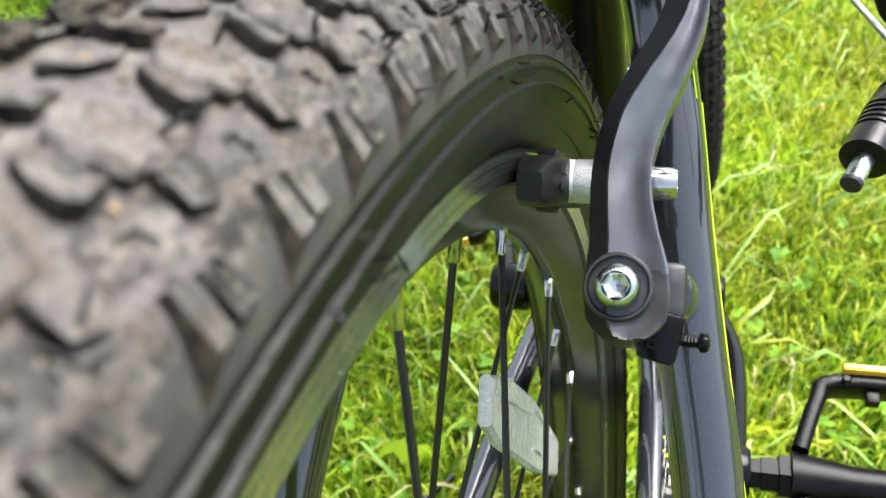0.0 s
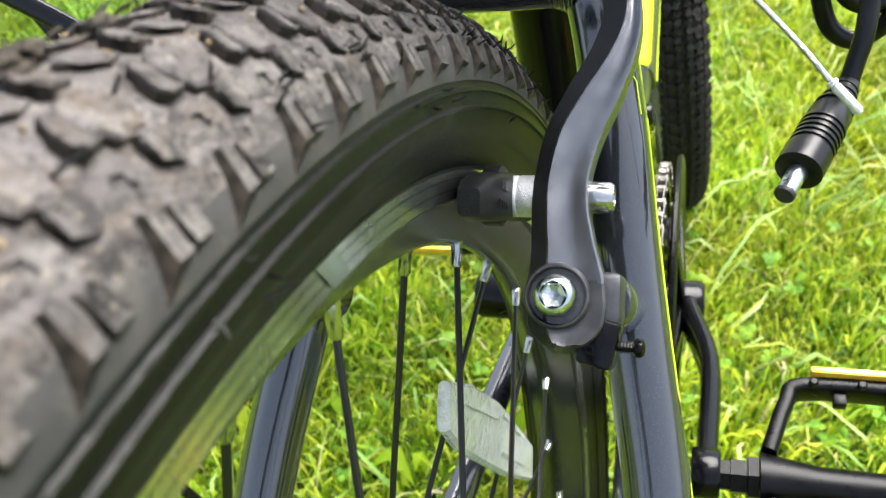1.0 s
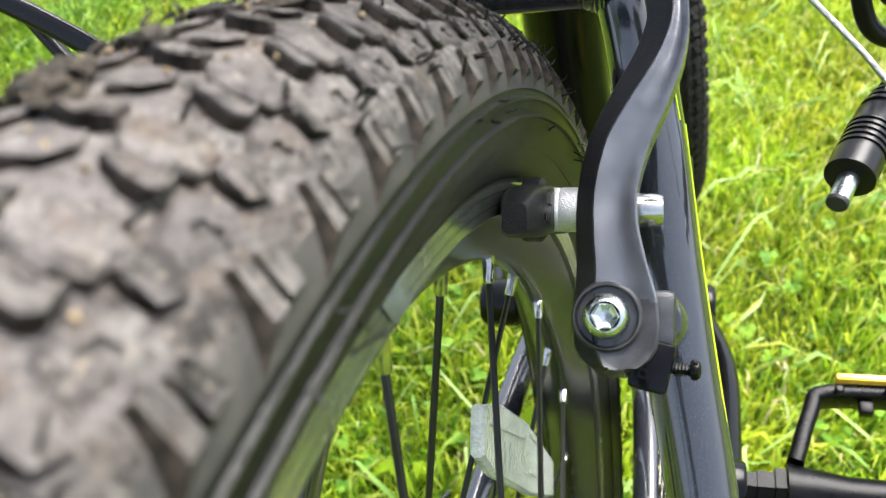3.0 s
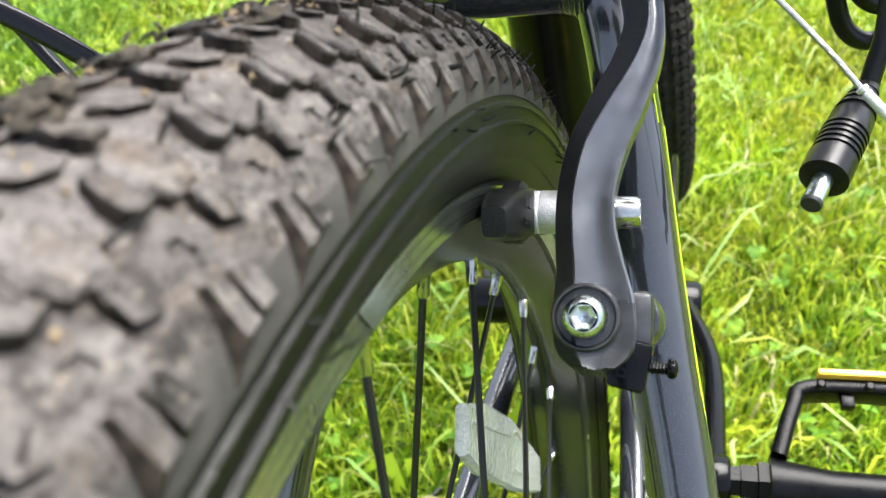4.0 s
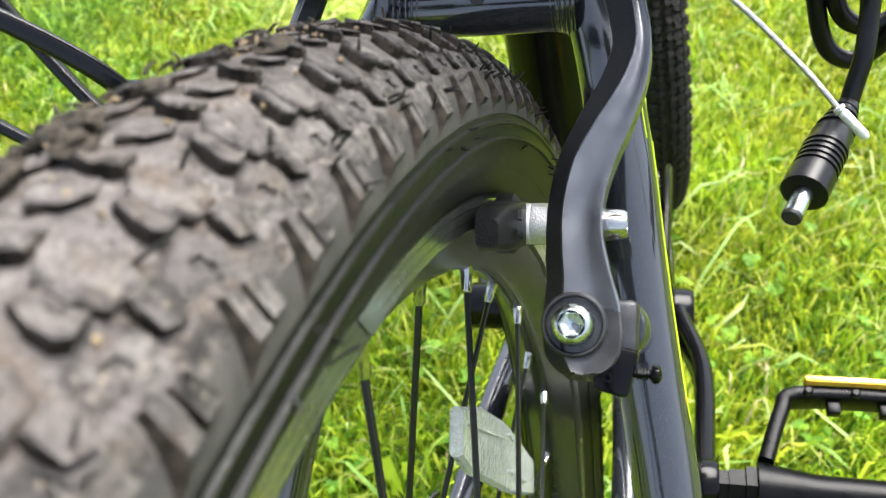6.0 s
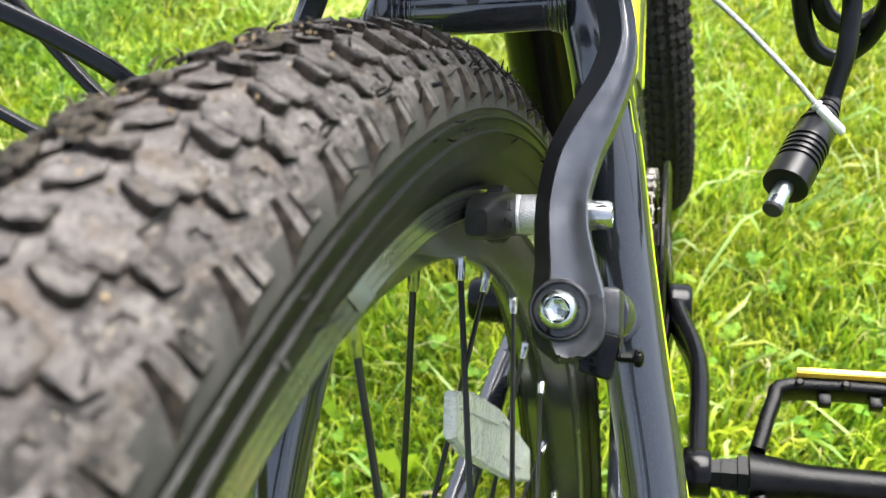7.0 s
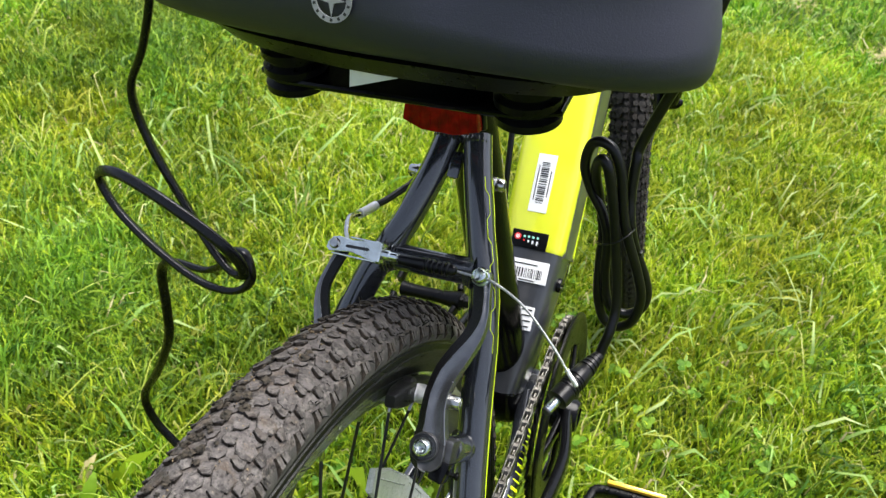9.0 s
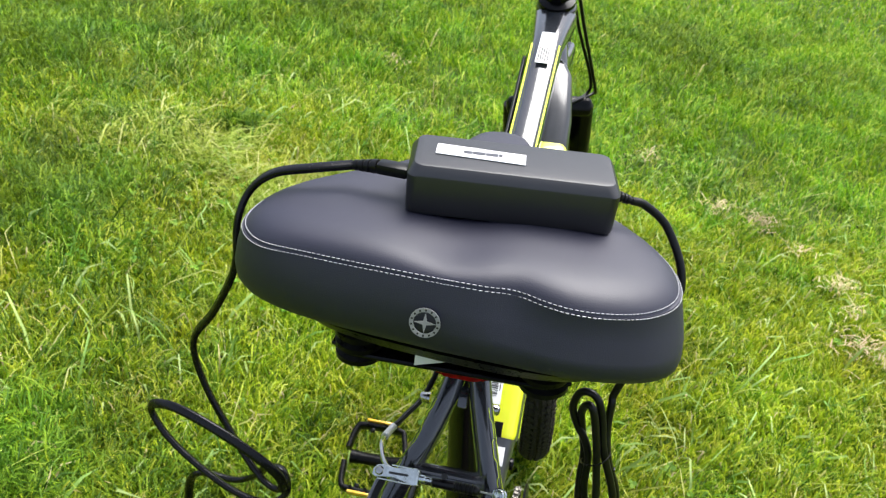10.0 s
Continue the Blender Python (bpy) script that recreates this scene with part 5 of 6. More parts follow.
levels = [(0.84, 0.7440, 0, 60, 0.03), (0.91, 0.7395, 0, 60, 0.03), (0.95, 0.7400, 0, 60, 0.026), (0.98, 0.7440, 0, 60, 0.018), (0.995, 0.7510, 0.1, 60, 0.010), (1.0, 0.7600, 0.2, 60, 0.004), (0.996, 0.7730, 0.4), (0.980, 0.7870, 0.6), (0.960, 0.7985, 0.8), (0.950, 0.8030, 0.9), (0.944, 0.8026, 0.9),
          (0.936, 0.8042, 0.9), (0.91, 0.8066, 0.93), (0.85, 0.8085, 0.97), (0.74, 0.8090, 1), (0.60, 0.8090, 1), (0.44, 0.8090, 1), (0.28, 0.8090, 1), (0.12, 0.8090, 1), (0.02, 0.8090, 1)]
bm = bmesh.new()
rings(bm, [saddle_ring(*lv) for lv in levels])
saddle = part("saddle", bm, VINYL, bicycle, "wide padded black vinyl saddle with pale double stitching", sharp=70)
for sc, z, lift in ((0.9535, 0.8022, 0.9), (0.9365, 0.8047, 0.9)):
    loop = saddle_ring(sc, z, lift, 150)
    bm = bmesh.new()
    dense = [p for p in loop]
    for i in range(0, len(dense)):
        a, b = dense[i], dense[(i + 1) % len(dense)]
        if (b - a).length < 1e-4 or a.y > 0.40:
            continue
        n_ = max(1, round((b - a).length / 0.0034))
        for k in range(n_):
            p, q = a.lerp(b, k / n_), a.lerp(b, (k + 0.62) / n_)
            sweep([p, q], 0.00032, 5, bm=bm)
    part("stitching", bm, THREAD, saddle, kind="stuff")
bm = bmesh.new()
rings(bm, [saddle_ring(0.55, 0.730, 0), saddle_ring(0.72, 0.730, 0), saddle_ring(0.80, 0.742, 0), saddle_ring(0.4, 0.742, 0)])
part("base_shell", bm, PLASTIC, saddle)
# round emblem on the rear face: ring and four-pointed star, no letters
em = Matrix.Translation((-0.0085, 0.1925, 0.786)) @ pose(0, 0, 0, 76, 2, 2) @ Matrix.Scale(0.8, 4)
bm = lathe([(0.0125, 0), (0.0125, 0.0007), (0.0092, 0.0007), (0.0092, 0)], em, 48, closed=True)
emblem = part("emblem", bm, PRINT, saddle, "round silver printed emblem with a star")
star = []
for k in range(8):
    r = 0.0088 if k % 2 == 0 else 0.0022
    star.append((r * math.sin(k * math.pi / 4), r * math.cos(k * math.pi / 4)))
part("star", plate(star, 0.0006, em @ Matrix.Translation((0, 0, 0.0002))), PRINT, emblem)
for k in range(14):
    a = 2 * math.pi * k / 14
    part("print_bar", box((0.0015, 0.0017, 0.0003), 0, em @ Matrix.Translation((0.0108 * math.sin(a), 0.0108 * math.cos(a), 0.0008)) @ pose(0, 0, 0, 0, 0, -math.degrees(a))), INK, emblem)
# springs, carrier plate, clamp and rails
for s in (1, -1):
    prof = [(0.015, 0.0)]
    for k in range(3):
        prof += [(0.0182, 0.002 + 0.010 * k), (0.0182, 0.006 + 0.010 * k), (0.0150, 0.0085 + 0.010 * k), (0.0150, 0.0105 + 0.010 * k)]
    part("damper", lathe(prof + [(0.016, 0.034)], Matrix.Translation((s * 0.068, 0.246, 0.707)), 28), PLASTIC, saddle, "black ribbed rubber damper")
part("carrier_plate", plate([(-0.088, 0.236), (-0.07, 0.226), (0.07, 0.226), (0.088, 0.236), (0.088, 0.262), (0.03, 0.30), (-0.03, 0.30), (-0.088, 0.262)], 0.004, Matrix.Translation((0, 0.004, 0.715)), 0.0012), SATIN, saddle)
for s in (1, -1):
    part("rail", sweep(smooth([(s * 0.022, 0.275, 0.702), (s * 0.022, 0.31, 0.706), (s * 0.020, 0.36, 0.712), (s * 0.014, 0.42, 0.738), (s * 0.010, 0.445, 0.752)], 5), 0.0037, 10), SATIN, saddle)
part("rail_clamp", box((0.056, 0.045, 0.034), 0.006, Matrix.Translation((0, 0.322, 0.708))), SATIN, saddle)
part("paper_tag", plate([(-0.021, 0.0), (-0.020, 0.017), (0.014, 0.0105)], 0.0004, Matrix.Translation((0, 0.2205, 0.7265)) @ pose(0, 0, 0, 80, 0, 0)), PAPER, saddle, "white paper tag under the saddle")
# rear reflector
rm = Matrix.Translation((0.002, 0.2925, 0.6725)) @ pose(0, 0, 0, 80, 2, 0) @ Matrix.Diagonal((0.86, 0.74, 1, 1))
refl = part("rear_reflector", plate([(-0.029, -0.004), (-0.027, 0.0125), (0.027, 0.0125), (0.029, -0.004), (0.012, -0.0105), (-0.014, -0.0105)], 0.010, rm, 0.0015), REDGLASS, bicycle, "red rear reflector in a black housing")
part("housing", plate([(-0.031, -0.0055), (-0.029, 0.0145), (0.029, 0.0145), (0.031, -0.0055), (0.0125, -0.0125), (-0.0145, -0.0125)], 0.006, rm @ Matrix.Translation((0, 0, -0.004)), 0.0015), PLASTIC, refl)
for k in range(7):
    part("lens_rib", box((0.0012, 0.017, 0.0008), 0.0003, rm @ Matrix.Translation((-0.022 + 0.0073 * k, 0.002, 0.0101)), 1), REDGLASS, refl)
part("bracket", sweep([(0, 0.297, 0.668), (0, 0.310, 0.671), (0, 0.328, 0.676)], 0.006, 12), PLASTIC, refl)
part("gear_housing", sweep(smooth([(-0.0024, 0.4600, 0.6275), (0.0040, 0.4250, 0.5947), (0.0058, 0.4000, 0.5481), (0.0054, 0.3930, 0.5056), (0.0062, 0.3930, 0.4805), (0.0100, 0.410, 0.34)], 6), 0.0024, 10), CABLE, bicycle)

# ---------------------------------------------------------------- the charger on the saddle, with its two cords
charger = thing("battery_charger", "black plastic battery charger with a white label, lying on the saddle", "charger")
CM = Matrix.Translation((0.0245, 0.3040, 0.8165)) @ pose(0, 0, 0, 0, 3.0, 9.0)


def rounded(x, y, r, n=5):
    out = []
    for cx, cy, a0 in ((x - r, y - r, 0), (-x + r, y - r, 90), (-x + r, -y + r, 180), (x - r, -y + r, 270)):
        out += [(cx + r * math.cos(radians(a0 + 90 * k / n)), cy + r * math.sin(radians(a0 + 90 * k / n))) for k in range(n + 1)]
    return out


bm = bmesh.new()
levels = [(0.0695, 0.0265, 0.005, 0.0), (0.0712, 0.0280, 0.006, 0.0012), (0.0718, 0.0286, 0.007, 0.004), (0.0722, 0.0290, 0.007, 0.0292), (0.0720, 0.0288, 0.008, 0.0300), (0.0688, 0.0254, 0.008, 0.0352),
          (0.0680, 0.0246, 0.007, 0.0360), (0.0664, 0.0230, 0.006, 0.0363)]
rings(bm, [[CM @ Vector((px, py, z)) for px, py in rounded(x, y, r)] for x, y, r, z in levels])
body = part("shell", bm, SHELL, charger, sharp=22)
lab = part("label", box((0.062, 0.0155, 0.0005), 0, CM @ Matrix.Translation((-0.0235, 0.0005, 0.0369)) @ pose(0, 0, 0, 0, 0, -3.5)), PAPER, body, "white paper label with grey print")
for k in range(9):
    part("print_bar", box((0.0026 if k % 3 else 0.0036, 0.0042, 0.0003), 0, CM @ Matrix.Translation((-0.034 + 0.0030 * k, 0.0005, 0.0373)) @ pose(0, 0, 0, 0, 0, -3.5)), GREY, lab)


def boot(a, b, r0, r1, parent, mat=CABLE, ribs=5):
    """A ribbed strain relief from a to b."""
    a, b = Vector(a), Vector(b)
    ln = (b - a).length
    prof = [(r0 * 0.6, 0), (r0, 0.0005)]
    for k in range(ribs):
        z0, z1 = ln * (0.1 + 0.85 * k / ribs), ln * (0.1 + 0.85 * (k + 0.6) / ribs)
        f = k / ribs
        r = r0 + (r1 - r0) * f
        prof += [(r, z0), (r, z1), (r * 0.75, z1 + ln * 0.01), (r * 0.75, z1 + ln * 0.3 / ribs)]
    prof += [(r1 * 0.8, ln)]
    return part("strain_relief", lathe(prof, axis(a, b - a), 16), mat, parent)


A = CM @ Vector((0.0715, -0.004, 0.020))
B = A + Vector((0.0125, 0.004, -0.005))
boot(A, B, 0.0040, 0.0032, body, ribs=4)
lead = [B, (0.1200, 0.3200, 0.8230), (0.1380, 0.3210, 0.8070), (0.1530, 0.3080, 0.7780), (0.1500, 0.3000, 0.7500)]
# wound hank: down into the right lobe, round the long loop, over the short one, then down to the plug
hank = [(0.1238, 0.2900, 0.6812), (0.1211, 0.2850, 0.6669), (0.1209, 0.2790, 0.6468), (0.1234, 0.2740, 0.6299), (0.1277, 0.2750, 0.6118), (0.1345, 0.2760, 0.5930), (0.1378, 0.2760, 0.5773), (0.1350, 0.2740, 0.5662), (0.1251, 0.2720, 0.5616), (0.1156, 0.2710, 0.5681), (0.1111, 0.2740, 0.5868), (0.1102, 0.2760, 0.6164), (0.1052, 0.2790, 0.6320), (0.0976, 0.2810, 0.6445),
        (0.0925, 0.2820, 0.6602), (0.0951, 0.2810, 0.6751), (0.1015, 0.2790, 0.6803), (0.1094, 0.2770, 0.6765), (0.1150, 0.2750, 0.6618), (0.1190, 0.2710, 0.6391), (0.1238, 0.2690, 0.6219), (0.1306, 0.2690, 0.6010), (0.1351, 0.2690, 0.5804), (0.1318, 0.2700, 0.5595), (0.1222, 0.2710, 0.5500), (0.1130, 0.2710, 0.5555), (0.1081, 0.2730, 0.5725), (0.1067, 0.2770, 0.5949), (0.1066, 0.2800, 0.6169), (0.1024, 0.2830, 0.6374), (0.0995, 0.2800, 0.6571),
        (0.1011, 0.2760, 0.6684), (0.1046, 0.2720, 0.6733), (0.1080, 0.2700, 0.6689), (0.1114, 0.2690, 0.6547), (0.1150, 0.2670, 0.6351), (0.1179, 0.2650, 0.6143), (0.1207, 0.2630, 0.5922), (0.1221, 0.2590, 0.5756), (0.1210, 0.2510, 0.5633), (0.1189, 0.2470, 0.5549)]
T0, T1 = Vector((0.0970, 0.1946, 0.5421)), Vector((0.1174, 0.2440, 0.5491))
part("output_lead", sweep(smooth(lead + hank + [tuple(T1)], 7), 0.0031, 12), CABLE, charger, "black charging lead wound into a hank")
tie = smooth([(0.1049, 0.2720, 0.6152), (0.1094, 0.2620, 0.6214), (0.1170, 0.2595, 0.6261), (0.1228, 0.2620, 0.6300), (0.1260, 0.2710, 0.6297), (0.1210, 0.2840, 0.6188), (0.1111, 0.2880, 0.6102)], 5, True)
part("wire_tie", sweep(tie, 0.0006, 8, closed=True), CABLE, charger, "thin black wire tie round the hank")
part("tie_end", box((0.0016, 0.0034, 0.0020), 0.0004, Matrix.Translation((0.1315, 0.271, 0.6134))), CABLE, charger)
ln = (T1 - T0).length
pm = axis(T0, T1 - T0)
prof = [(0.0056, 0.0100), (0.0064, 0.0104), (0.0064, 0.0180)]
for k in range(5):
    z = 0.0186 + 0.0021 * k
    prof += [(0.0058, z), (0.0058, z + 0.0007), (0.0063, z + 0.0009), (0.0063, z + 0.0018)]
prof += [(0.0060, 0.0300), (0.0058, 0.0350)]
for k in range(4):
    z = 0.0360 + 0.0030 * k
    prof += [(0.0050 - 0.0005 * k, z), (0.0050 - 0.0005 * k, z + 0.0010), (0.0056 - 0.0006 * k, z + 0.0012), (0.0054 - 0.0006 * k, z + 0.0026)]
prof += [(0.0024, ln + 0.001)]
prof = [(r * 1.08, z * ln / 0.0497) for r, z in prof[:-1]] + [(0.0030, ln + 0.001)]
plug = part("plug", lathe(prof, pm, 28), CABLE, charger, "black barrel plug with a steel sleeve")
part("sleeve", lathe([(0.0027, 0.001), (0.0029, 0.0013), (0.0029, 0.0108)], pm, 20), ZINC, plug, "bright plug sleeve")
part("sleeve_tip", lathe([(0.0027, 0.0), (0.0030, 0.0004), (0.0030, 0.0014), (0.0012, 0.0005), (0.0012, 0.004)], pm, 20), INK, plug)

cord = thing("power_cord", "black mains power cord hanging in a loop beside the wheel", "cable")
A = CM @ Vector((-0.072, -0.005, 0.0205))
con = part("connector", box((0.024, 0.0120, 0.0085), 0.0025, axis(A + Vector((-0.011, 0.001, -0.0005)), (0, 0, 1), (1, -0.1, 0.06))), CABLE, cord, "black moulded appliance connector")
boot(A + Vector((-0.022, 0.0025, -0.001)), A + Vector((-0.044, 0.0070, -0.0050)), 0.0052, 0.0036, con, ribs=4)
B = A + Vector((-0.043, 0.0070, -0.0048))
line = [B, (-0.1150, 0.2870, 0.8330), (-0.1450, 0.2880, 0.8240), (-0.1640, 0.2850, 0.8080), (-0.1710, 0.2740, 0.7860), (-0.1730, 0.2660, 0.7500), (-0.1950, 0.2680, 0.7050), (-0.2180, 0.2700, 0.6690), (-0.2120, 0.2660, 0.6300),
        (-0.1890, 0.2580, 0.5870), (-0.1640, 0.2460, 0.5600), (-0.1480, 0.2400, 0.5500), (-0.1360, 0.2370, 0.5520), (-0.1360, 0.2360, 0.5660), (-0.1500, 0.2350, 0.5830), (-0.1860, 0.2370, 0.6050), (-0.2260, 0.2440, 0.6150),
        (-0.2520, 0.2510, 0.6080), (-0.2560, 0.2520, 0.5960), (-0.2400, 0.2460, 0.5760), (-0.2060, 0.2380, 0.5540), (-0.1720, 0.2340, 0.5380), (-0.1460, 0.2350, 0.5360), (-0.1330, 0.2400, 0.5460), (-0.1390, 0.2480, 0.5620),
        (-0.1560, 0.2540, 0.5560), (-0.1680, 0.2580, 0.5380), (-0.1900, 0.2600, 0.5240), (-0.2200, 0.2600, 0.5250), (-0.2360, 0.2610, 0.5100), (-0.2430, 0.2600, 0.4700), (-0.2530, 0.2600, 0.4300), (-0.2800, 0.2600, 0.3800),
        (-0.3090, 0.2600, 0.3350), (-0.3080, 0.2600, 0.2980), (-0.2900, 0.2600, 0.2650), (-0.2600, 0.2600, 0.2000), (-0.2450, 0.2700, 0.0900), (-0.2200, 0.3200, 0.0300), (-0.1500, 0.4200, 0.0200)]
part("sheath", sweep(smooth(line, 6), (0.0040, 0.0027), 14, side=(0.3, 1, 0.2), power=3.2), CORD, cord)

# ---------------------------------------------------------------- lawn
def lawn_height(x, y):
    return 0.012 * math.sin(x * 1.7 + 0.4) * math.sin(y * 1.3 + 1.1) + 0.006 * math.sin(x * 5.1) * math.sin(y * 4.3)


bm = bmesh.new()
xs = [-400, -120, -40, -15] + [-8 + 0.25 * k for k in range(65)] + [15, 40, 120, 400]
ys = [-400, -120, -40, -12] + [-3 + 0.25 * k for k in range(65)] + [20, 45, 120, 400]
grid = [[bm.verts.new((x, y, lawn_height(x, y) if abs(x) < 9 and -4 < y < 15 else 0)) for x in xs] for y in ys]
for a, b in zip(grid, grid[1:]):
    for i in range(len(xs) - 1):
        bm.faces.new((a[i], a[i + 1], b[i + 1], b[i]))
ground = part("ground", bm, SOIL, None, "dark soil of the lawn under the grass", kind="structure")
tagged(ground, category="ground")


def blades(name, seed, count, area, tall, wide, clumps, spread, mat=GRASS, droop=(0.15, 1.5), loose_part=0.3, label="bright green tufted grass of an unmown lawn", oval=False):
    """Grass: tapered blades that grow in tufts, bend over and cross each other."""
    rng = np.random.default_rng(seed)
    x0, x1, y0, y1 = area
    def spots(n):
        u, v = rng.uniform(-1, 1, n) + rng.normal(0, 0.07, n), rng.uniform(-1, 1, n) + rng.normal(0, 0.07, n)
        if oval:
            a, r = rng.uniform(0, 2 * np.pi, n), np.abs(rng.normal(0, 0.5, n))
            u, v = r * np.cos(a), r * np.sin(a)
        return (x0 + x1) / 2 + u * (x1 - x0) / 2, (y0 + y1) / 2 + v * (y1 - y0) / 2
    cx, cy = spots(clumps)
    ch = rng.uniform(0.45, 1.3, clumps)
    ca = rng.uniform(0, 2 * np.pi, clumps)
    pick = rng.integers(0, clumps, count)
    loose = rng.random(count) < loose_part
    lx, ly = spots(count)
    x = np.where(loose, lx, cx[pick] + rng.normal(0, spread, count))
    y = np.where(loose, ly, cy[pick] + rng.normal(0, spread, count))
    z = 0.012 * np.sin(x * 1.7 + 0.4) * np.sin(y * 1.3 + 1.1) + 0.006 * np.sin(x * 5.1) * np.sin(y * 4.3) - 0.003
    h = rng.uniform(*tall, count) * np.where(loose, 0.7, ch[pick])
    a = np.where(loose | (rng.random(count) < 0.35), rng.uniform(0, 2 * np.pi, count), ca[pick] + rng.normal(0, 0.8, count))
    lean = rng.uniform(*droop, count) * h
    tip = rng.uniform(0.55, 1.05, count)
    w = rng.uniform(*wide, count)
    turn = a + np.pi / 2 + rng.normal(0, 0.7, count)
    bend = rng.normal(0, 0.25, count)
    out = np.empty((count, 7, 3))
    for i, (f, g, k) in enumerate(((0, 0, 0.8), (0.50, 0.22, 1.0), (0.92, 0.60, 0.75))):
        mx, my, mz = x + np.cos(a + bend * g) * lean * g, y + np.sin(a + bend * g) * lean * g, z + h * f
        for j, s in enumerate((-0.5, 0.5)):
            out[:, 2 * i + j] = np.stack([mx + np.cos(turn) * w * k * s, my + np.sin(turn) * w * k * s, mz + s * w * 0.4], 1)
    out[:, 6] = np.stack([x + np.cos(a + bend * 1.6) * lean, y + np.sin(a + bend * 1.6) * lean, z + h * tip], 1)
    base = np.arange(count)[:, None] * 7
    quads = (base[:, None, :] + np.array([[0, 1, 3, 2], [2, 3, 5, 4]])).reshape(-1, 4)
    tris = (base[:, None, :] + np.array([[4, 5, 6]])).reshape(-1, 3)
    mesh = bpy.data.meshes.new(name)
    mesh.vertices.add(count * 7)
    mesh.vertices.foreach_set("co", out.ravel())
    nl = quads.size + tris.size
    mesh.loops.add(nl)
    mesh.loops.foreach_set("vertex_index", np.concatenate([quads.ravel(), tris.ravel()]).astype(np.int32))
    mesh.polygons.add(len(quads) + len(tris))
    starts = np.concatenate([np.arange(len(quads)) * 4, quads.size + np.arange(len(tris)) * 3]).astype(np.int32)
    mesh.polygons.foreach_set("loop_start", starts)
    mesh.update(calc_edges=True)
    mesh.validate()
    mesh.materials.append(mat)
    mesh.polygons.foreach_set("use_smooth", np.ones(len(mesh.polygons), bool))
    ob = new(name, mesh)
    return tagged(ob, label, "grass", kind="stuff")


blades("grass", 1, 235000, (-1.7, 1.5, -0.25, 2.3), (0.022, 0.058), (0.0016, 0.0042), 4600, 0.022, GRASS, (0.1, 1.15))
blades("grass", 2, 150000, (-4.2, 3.6, 1.9, 5.6), (0.03, 0.085), (0.0024, 0.0052), 4600, 0.04, GREEN)
blades("grass", 11, 80000, (-1.4, 1.0, 0.1, 2.1), (0.012, 0.032), (0.0016, 0.0034), 3000, 0.02)
blades("grass", 12, 9000, (-1.7, 1.4, 0.1, 2.8), (0.045, 0.085), (0.0012, 0.0030), 900, 0.03, MATTED, (0.6, 2.2), 0.6, "pale matted tufts of grass")
blades("grass", 3, 22000, (-3.5, -1.5, -0.4, 2.2), (0.03, 0.085), (0.003, 0.006), 1100, 0.045, GREEN)
blades("grass", 4, 22000, (1.3, 3.2, -0.4, 2.2), (0.03, 0.085), (0.003, 0.006), 1100, 0.045)
blades("grass", 5, 36000, (-9, 9, 8.0, 14), (0.05, 0.11), (0.008, 0.014), 2200, 0.09, GREEN)
blades("grass", 10, 56000, (-4.5, 6, 5.0, 9.0), (0.04, 0.09), (0.0045, 0.009), 2600, 0.06, GREEN)
blades("grass", 13, 45000, (-6.5, 6.5, -6.0, 0.1), (0.04, 0.085), (0.012, 0.022), 2200, 0.09)
blades("grass", 14, 18000, (-7.5, -3.0, 0.0, 5.6), (0.04, 0.085), (0.012, 0.022), 900, 0.09)
blades("grass", 15, 18000, (2.7, 7.5, 0.0, 5.6), (0.04, 0.085), (0.012, 0.022), 900, 0.09)
blades("grass", 6, 40000, (-2.9, -0.95, 1.1, 3.6), (0.04, 0.085), (0.0020, 0.0046), 700, 0.035, LUSH, (0.1, 1.3), 0.3, "darker lush patch of grass in the lawn", True)
blades("grass", 17, 22000, (-2.6, -0.5, 2.5, 4.8), (0.04, 0.085), (0.0024, 0.0052), 420, 0.05, LUSH, (0.1, 1.3), 0.3, "darker lush patch of grass in the lawn", True)
blades("grass", 7, 9000, (-0.35, 1.25, 3.4, 5.4), (0.04, 0.085), (0.003, 0.006), 260, 0.05, LUSH, (0.1, 1.3), 0.3, "darker lush patch of grass in the lawn", True)
blades("grass", 8, 3500, (-0.95, -0.35, 1.25, 1.95), (0.045, 0.08), (0.0016, 0.0034), 160, 0.03, MATTED, (0.8, 2.0), 0.3, "pale matted tufts of grass", True)
blades("grass", 9, 16000, (-1.3, -0.15, 0.0, 1.1), (0.03, 0.07), (0.0016, 0.0034), 300, 0.03, LUSH, (0.2, 1.3), 0.3, "darker lush patch of grass in the lawn", True)

blades("grass", 18, 20000, (-1.75, -0.75, 0.85, 1.85), (0.03, 0.075), (0.0018, 0.0042), 380, 0.035, LUSH, (0.1, 1.2), 0.3, "darker lush patch of grass in the lawn", True)
blades("grass", 22, 7000, (0.15, 1.05, 0.25, 1.15), (0.03, 0.07), (0.0018, 0.0042), 220, 0.03, LUSH, (0.2, 1.3), 0.3, "darker lush patch of grass in the lawn", True)
blades("grass", 19, 1300, (-1.45, -0.65, 1.55, 2.05), (0.045, 0.085), (0.0026, 0.0048), 60, 0.045, MATTED, (1.2, 2.4), 0.1, "pale matted tufts of grass", True)
blades("grass", 21, 700, (-1.09, -0.96, 1.92, 2.06), (0.05, 0.09), (0.003, 0.007), 12, 0.02, LUSH, (0.2, 1.0), 0.1, "darker lush patch of grass in the lawn", True)
blades("grass", 16, 2600, (-1.6, 1.4, 0.0, 2.6), (0.05, 0.10), (0.0034, 0.0062), 1500, 0.03, BROAD, (0.7, 1.7), 0.7, "broad pale blades among the finer grass")


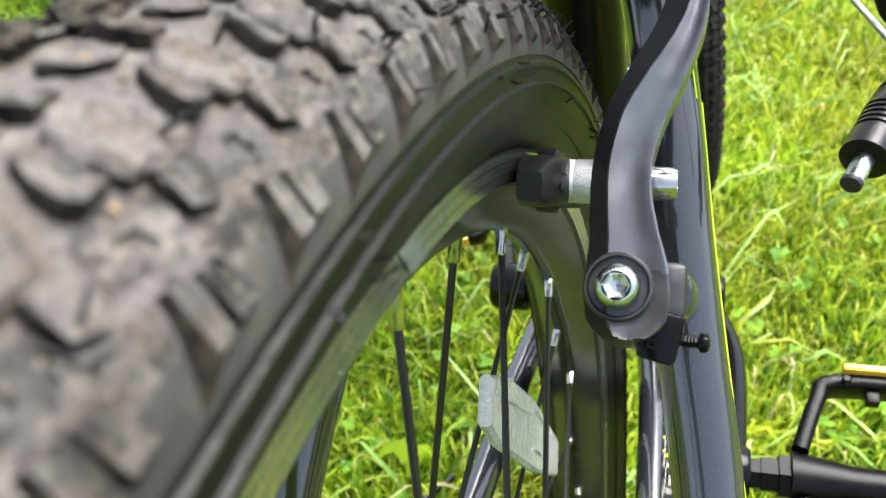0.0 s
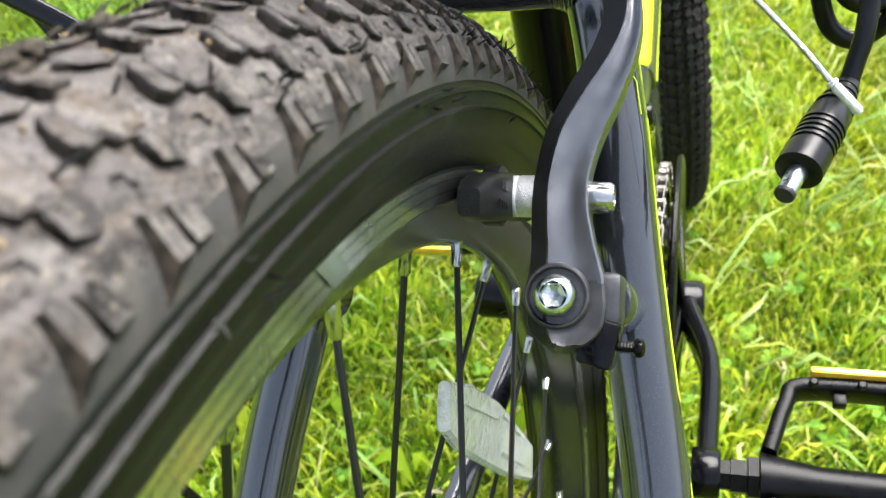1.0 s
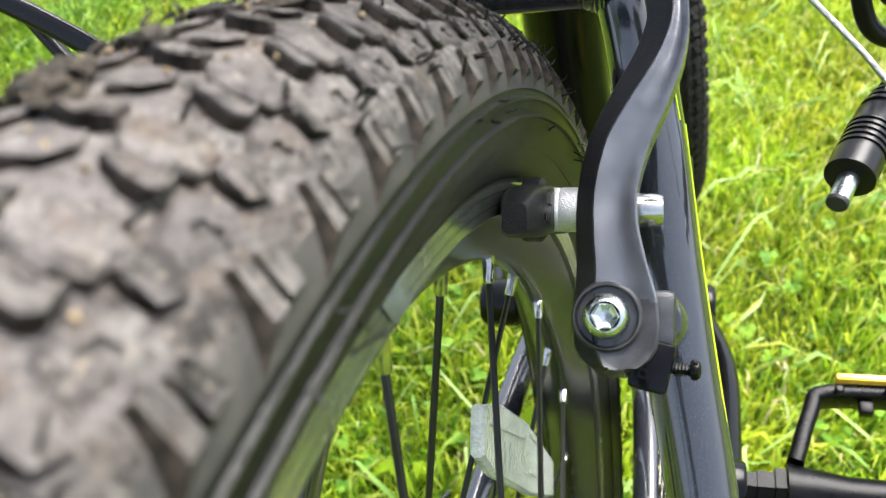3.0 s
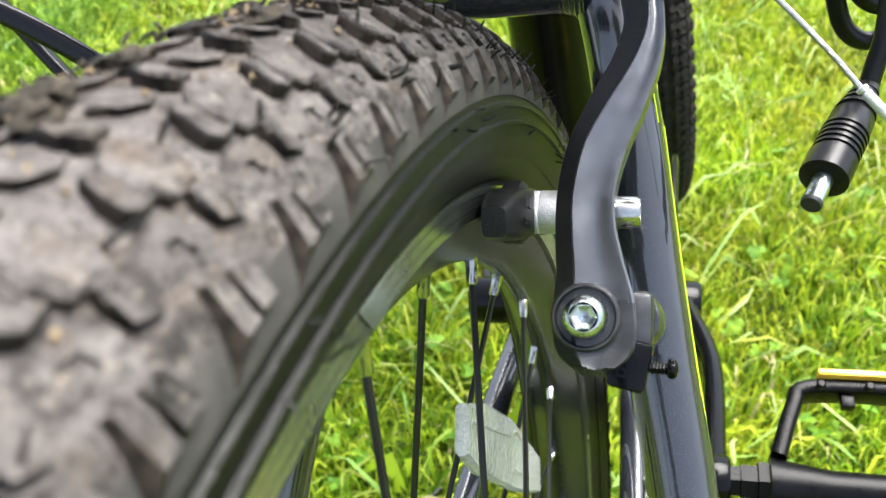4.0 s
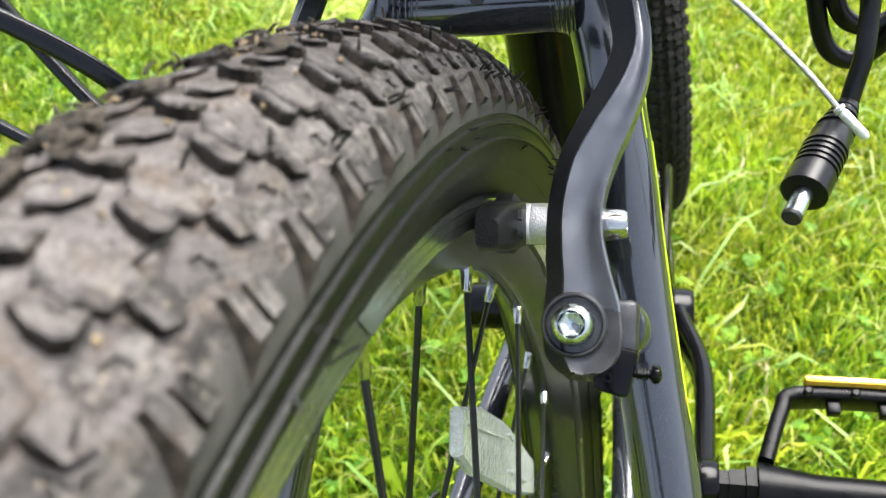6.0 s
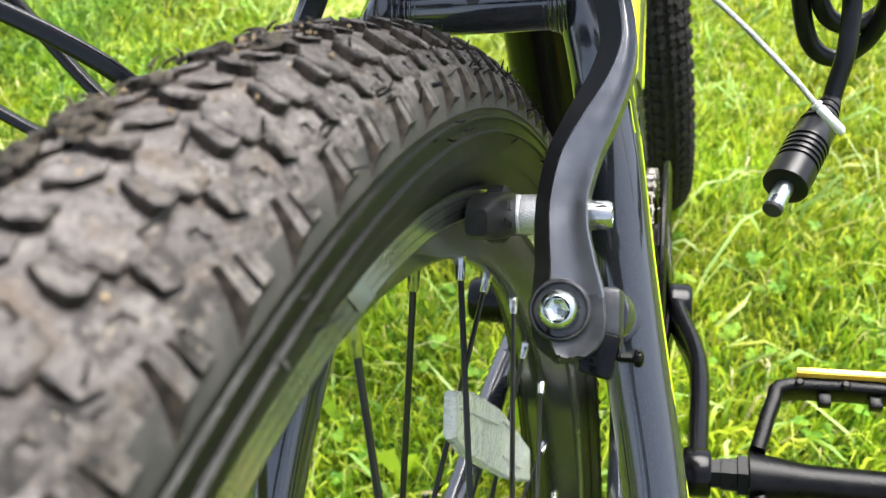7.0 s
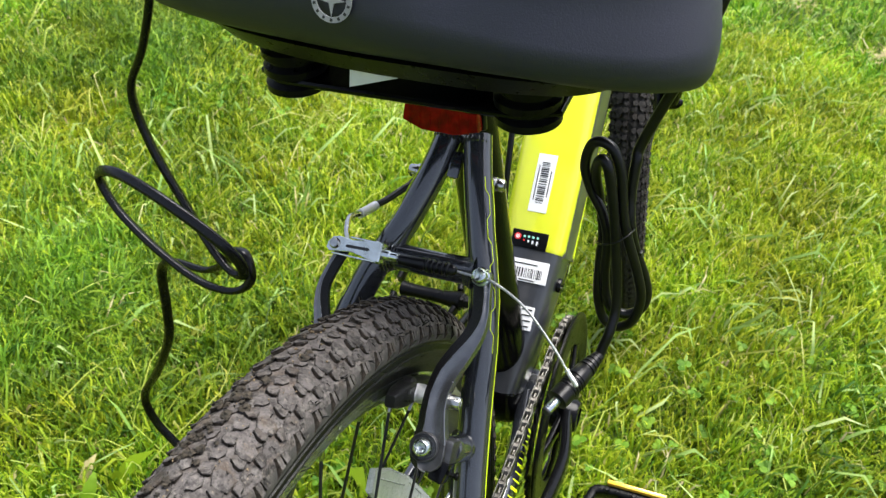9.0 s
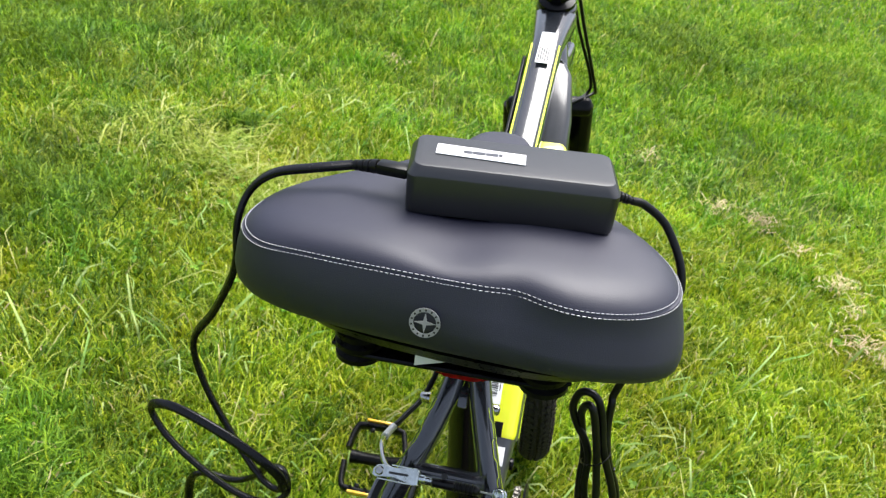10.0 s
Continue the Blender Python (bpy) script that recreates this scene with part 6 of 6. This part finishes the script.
def straw(seed, places):
    """Dry, pale tufts lying flat in the lawn."""
    rng = random.Random(seed)
    bm = bmesh.new()
    for x, y, r, count in places:
        for _ in range(count):
            a, d = rng.uniform(0, 6.283), abs(rng.gauss(0, r))
            p = Vector((x + d * math.cos(a), y + d * math.sin(a), 0.045 + rng.uniform(-0.01, 0.03)))
            b = rng.uniform(0, 6.283)
            w = Vector((math.cos(b), math.sin(b), rng.uniform(-0.1, 0.35))) * rng.uniform(0.018, 0.05)
            side = Vector((-math.sin(b), math.cos(b), 0)) * rng.uniform(0.0008, 0.0017)
            q = [bm.verts.new(v) for v in (p - side, p + side, p + w * 0.6 + side + Vector((0, 0, 0.006)), p + w, p + w * 0.6 - side + Vector((0, 0, 0.006)))]
            bm.faces.new(q)
    return tagged(part("dry_grass", bm, STRAW, None, "pale dry tufts lying in the lawn", kind="stuff"), category="grass")


straw(8, [(0.47, 2.24, 0.030, 60), (0.60, 2.22, 0.045, 90), (0.70, 2.07, 0.025, 30), (0.79, 1.91, 0.035, 80), (0.79, 1.75, 0.03, 30), (0.78, 1.59, 0.045, 90), (0.24, 2.53, 0.04, 30), (-0.80, 2.95, 0.05, 40), (-0.60, 1.42, 0.04, 15)])


def clover(count, seed):
    rng = random.Random(seed)
    verts, faces = [], []
    for _ in range(count):
        gx, gy = rng.uniform(-2.2, 2.0), rng.uniform(-0.1, 3.4)
        if math.sin(gx * 3.1 + 1) * math.sin(gy * 2.7 + 0.3) < 0.15:
            continue
        z = lawn_height(gx, gy) + rng.uniform(0.02, 0.045)
        tilt = Vector((rng.uniform(-0.5, 0.5), rng.uniform(-0.6, 0.3), 1)).normalized()
        s1 = tilt.orthogonal().normalized()
        s2 = tilt.cross(s1)
        size, turn = rng.uniform(0.0035, 0.0065), rng.uniform(0, 6.28)
        for leaf in range(3):
            a = turn + leaf * 2.094
            c = Vector((gx, gy, z)) + (s1 * math.cos(a) + s2 * math.sin(a)) * size * 0.95
            b = len(verts)
            for k in range(7):
                q = a + math.pi + k * 2 * math.pi / 7
                r = size * (1.0 if k else 0.95)
                verts.append(c + (s1 * math.cos(q) + s2 * math.sin(q)) * r + tilt * (0.0012 if k in (2, 5) else 0))
            faces.append(tuple(range(b, b + 7)))
    mesh = bpy.data.meshes.new("clover")
    mesh.from_pydata(verts, [], faces)
    mesh.materials.append(CLOVER)
    return tagged(new("clover", mesh), "patches of low green clover among the grass", "clover", kind="stuff")


clover(4500, 4)
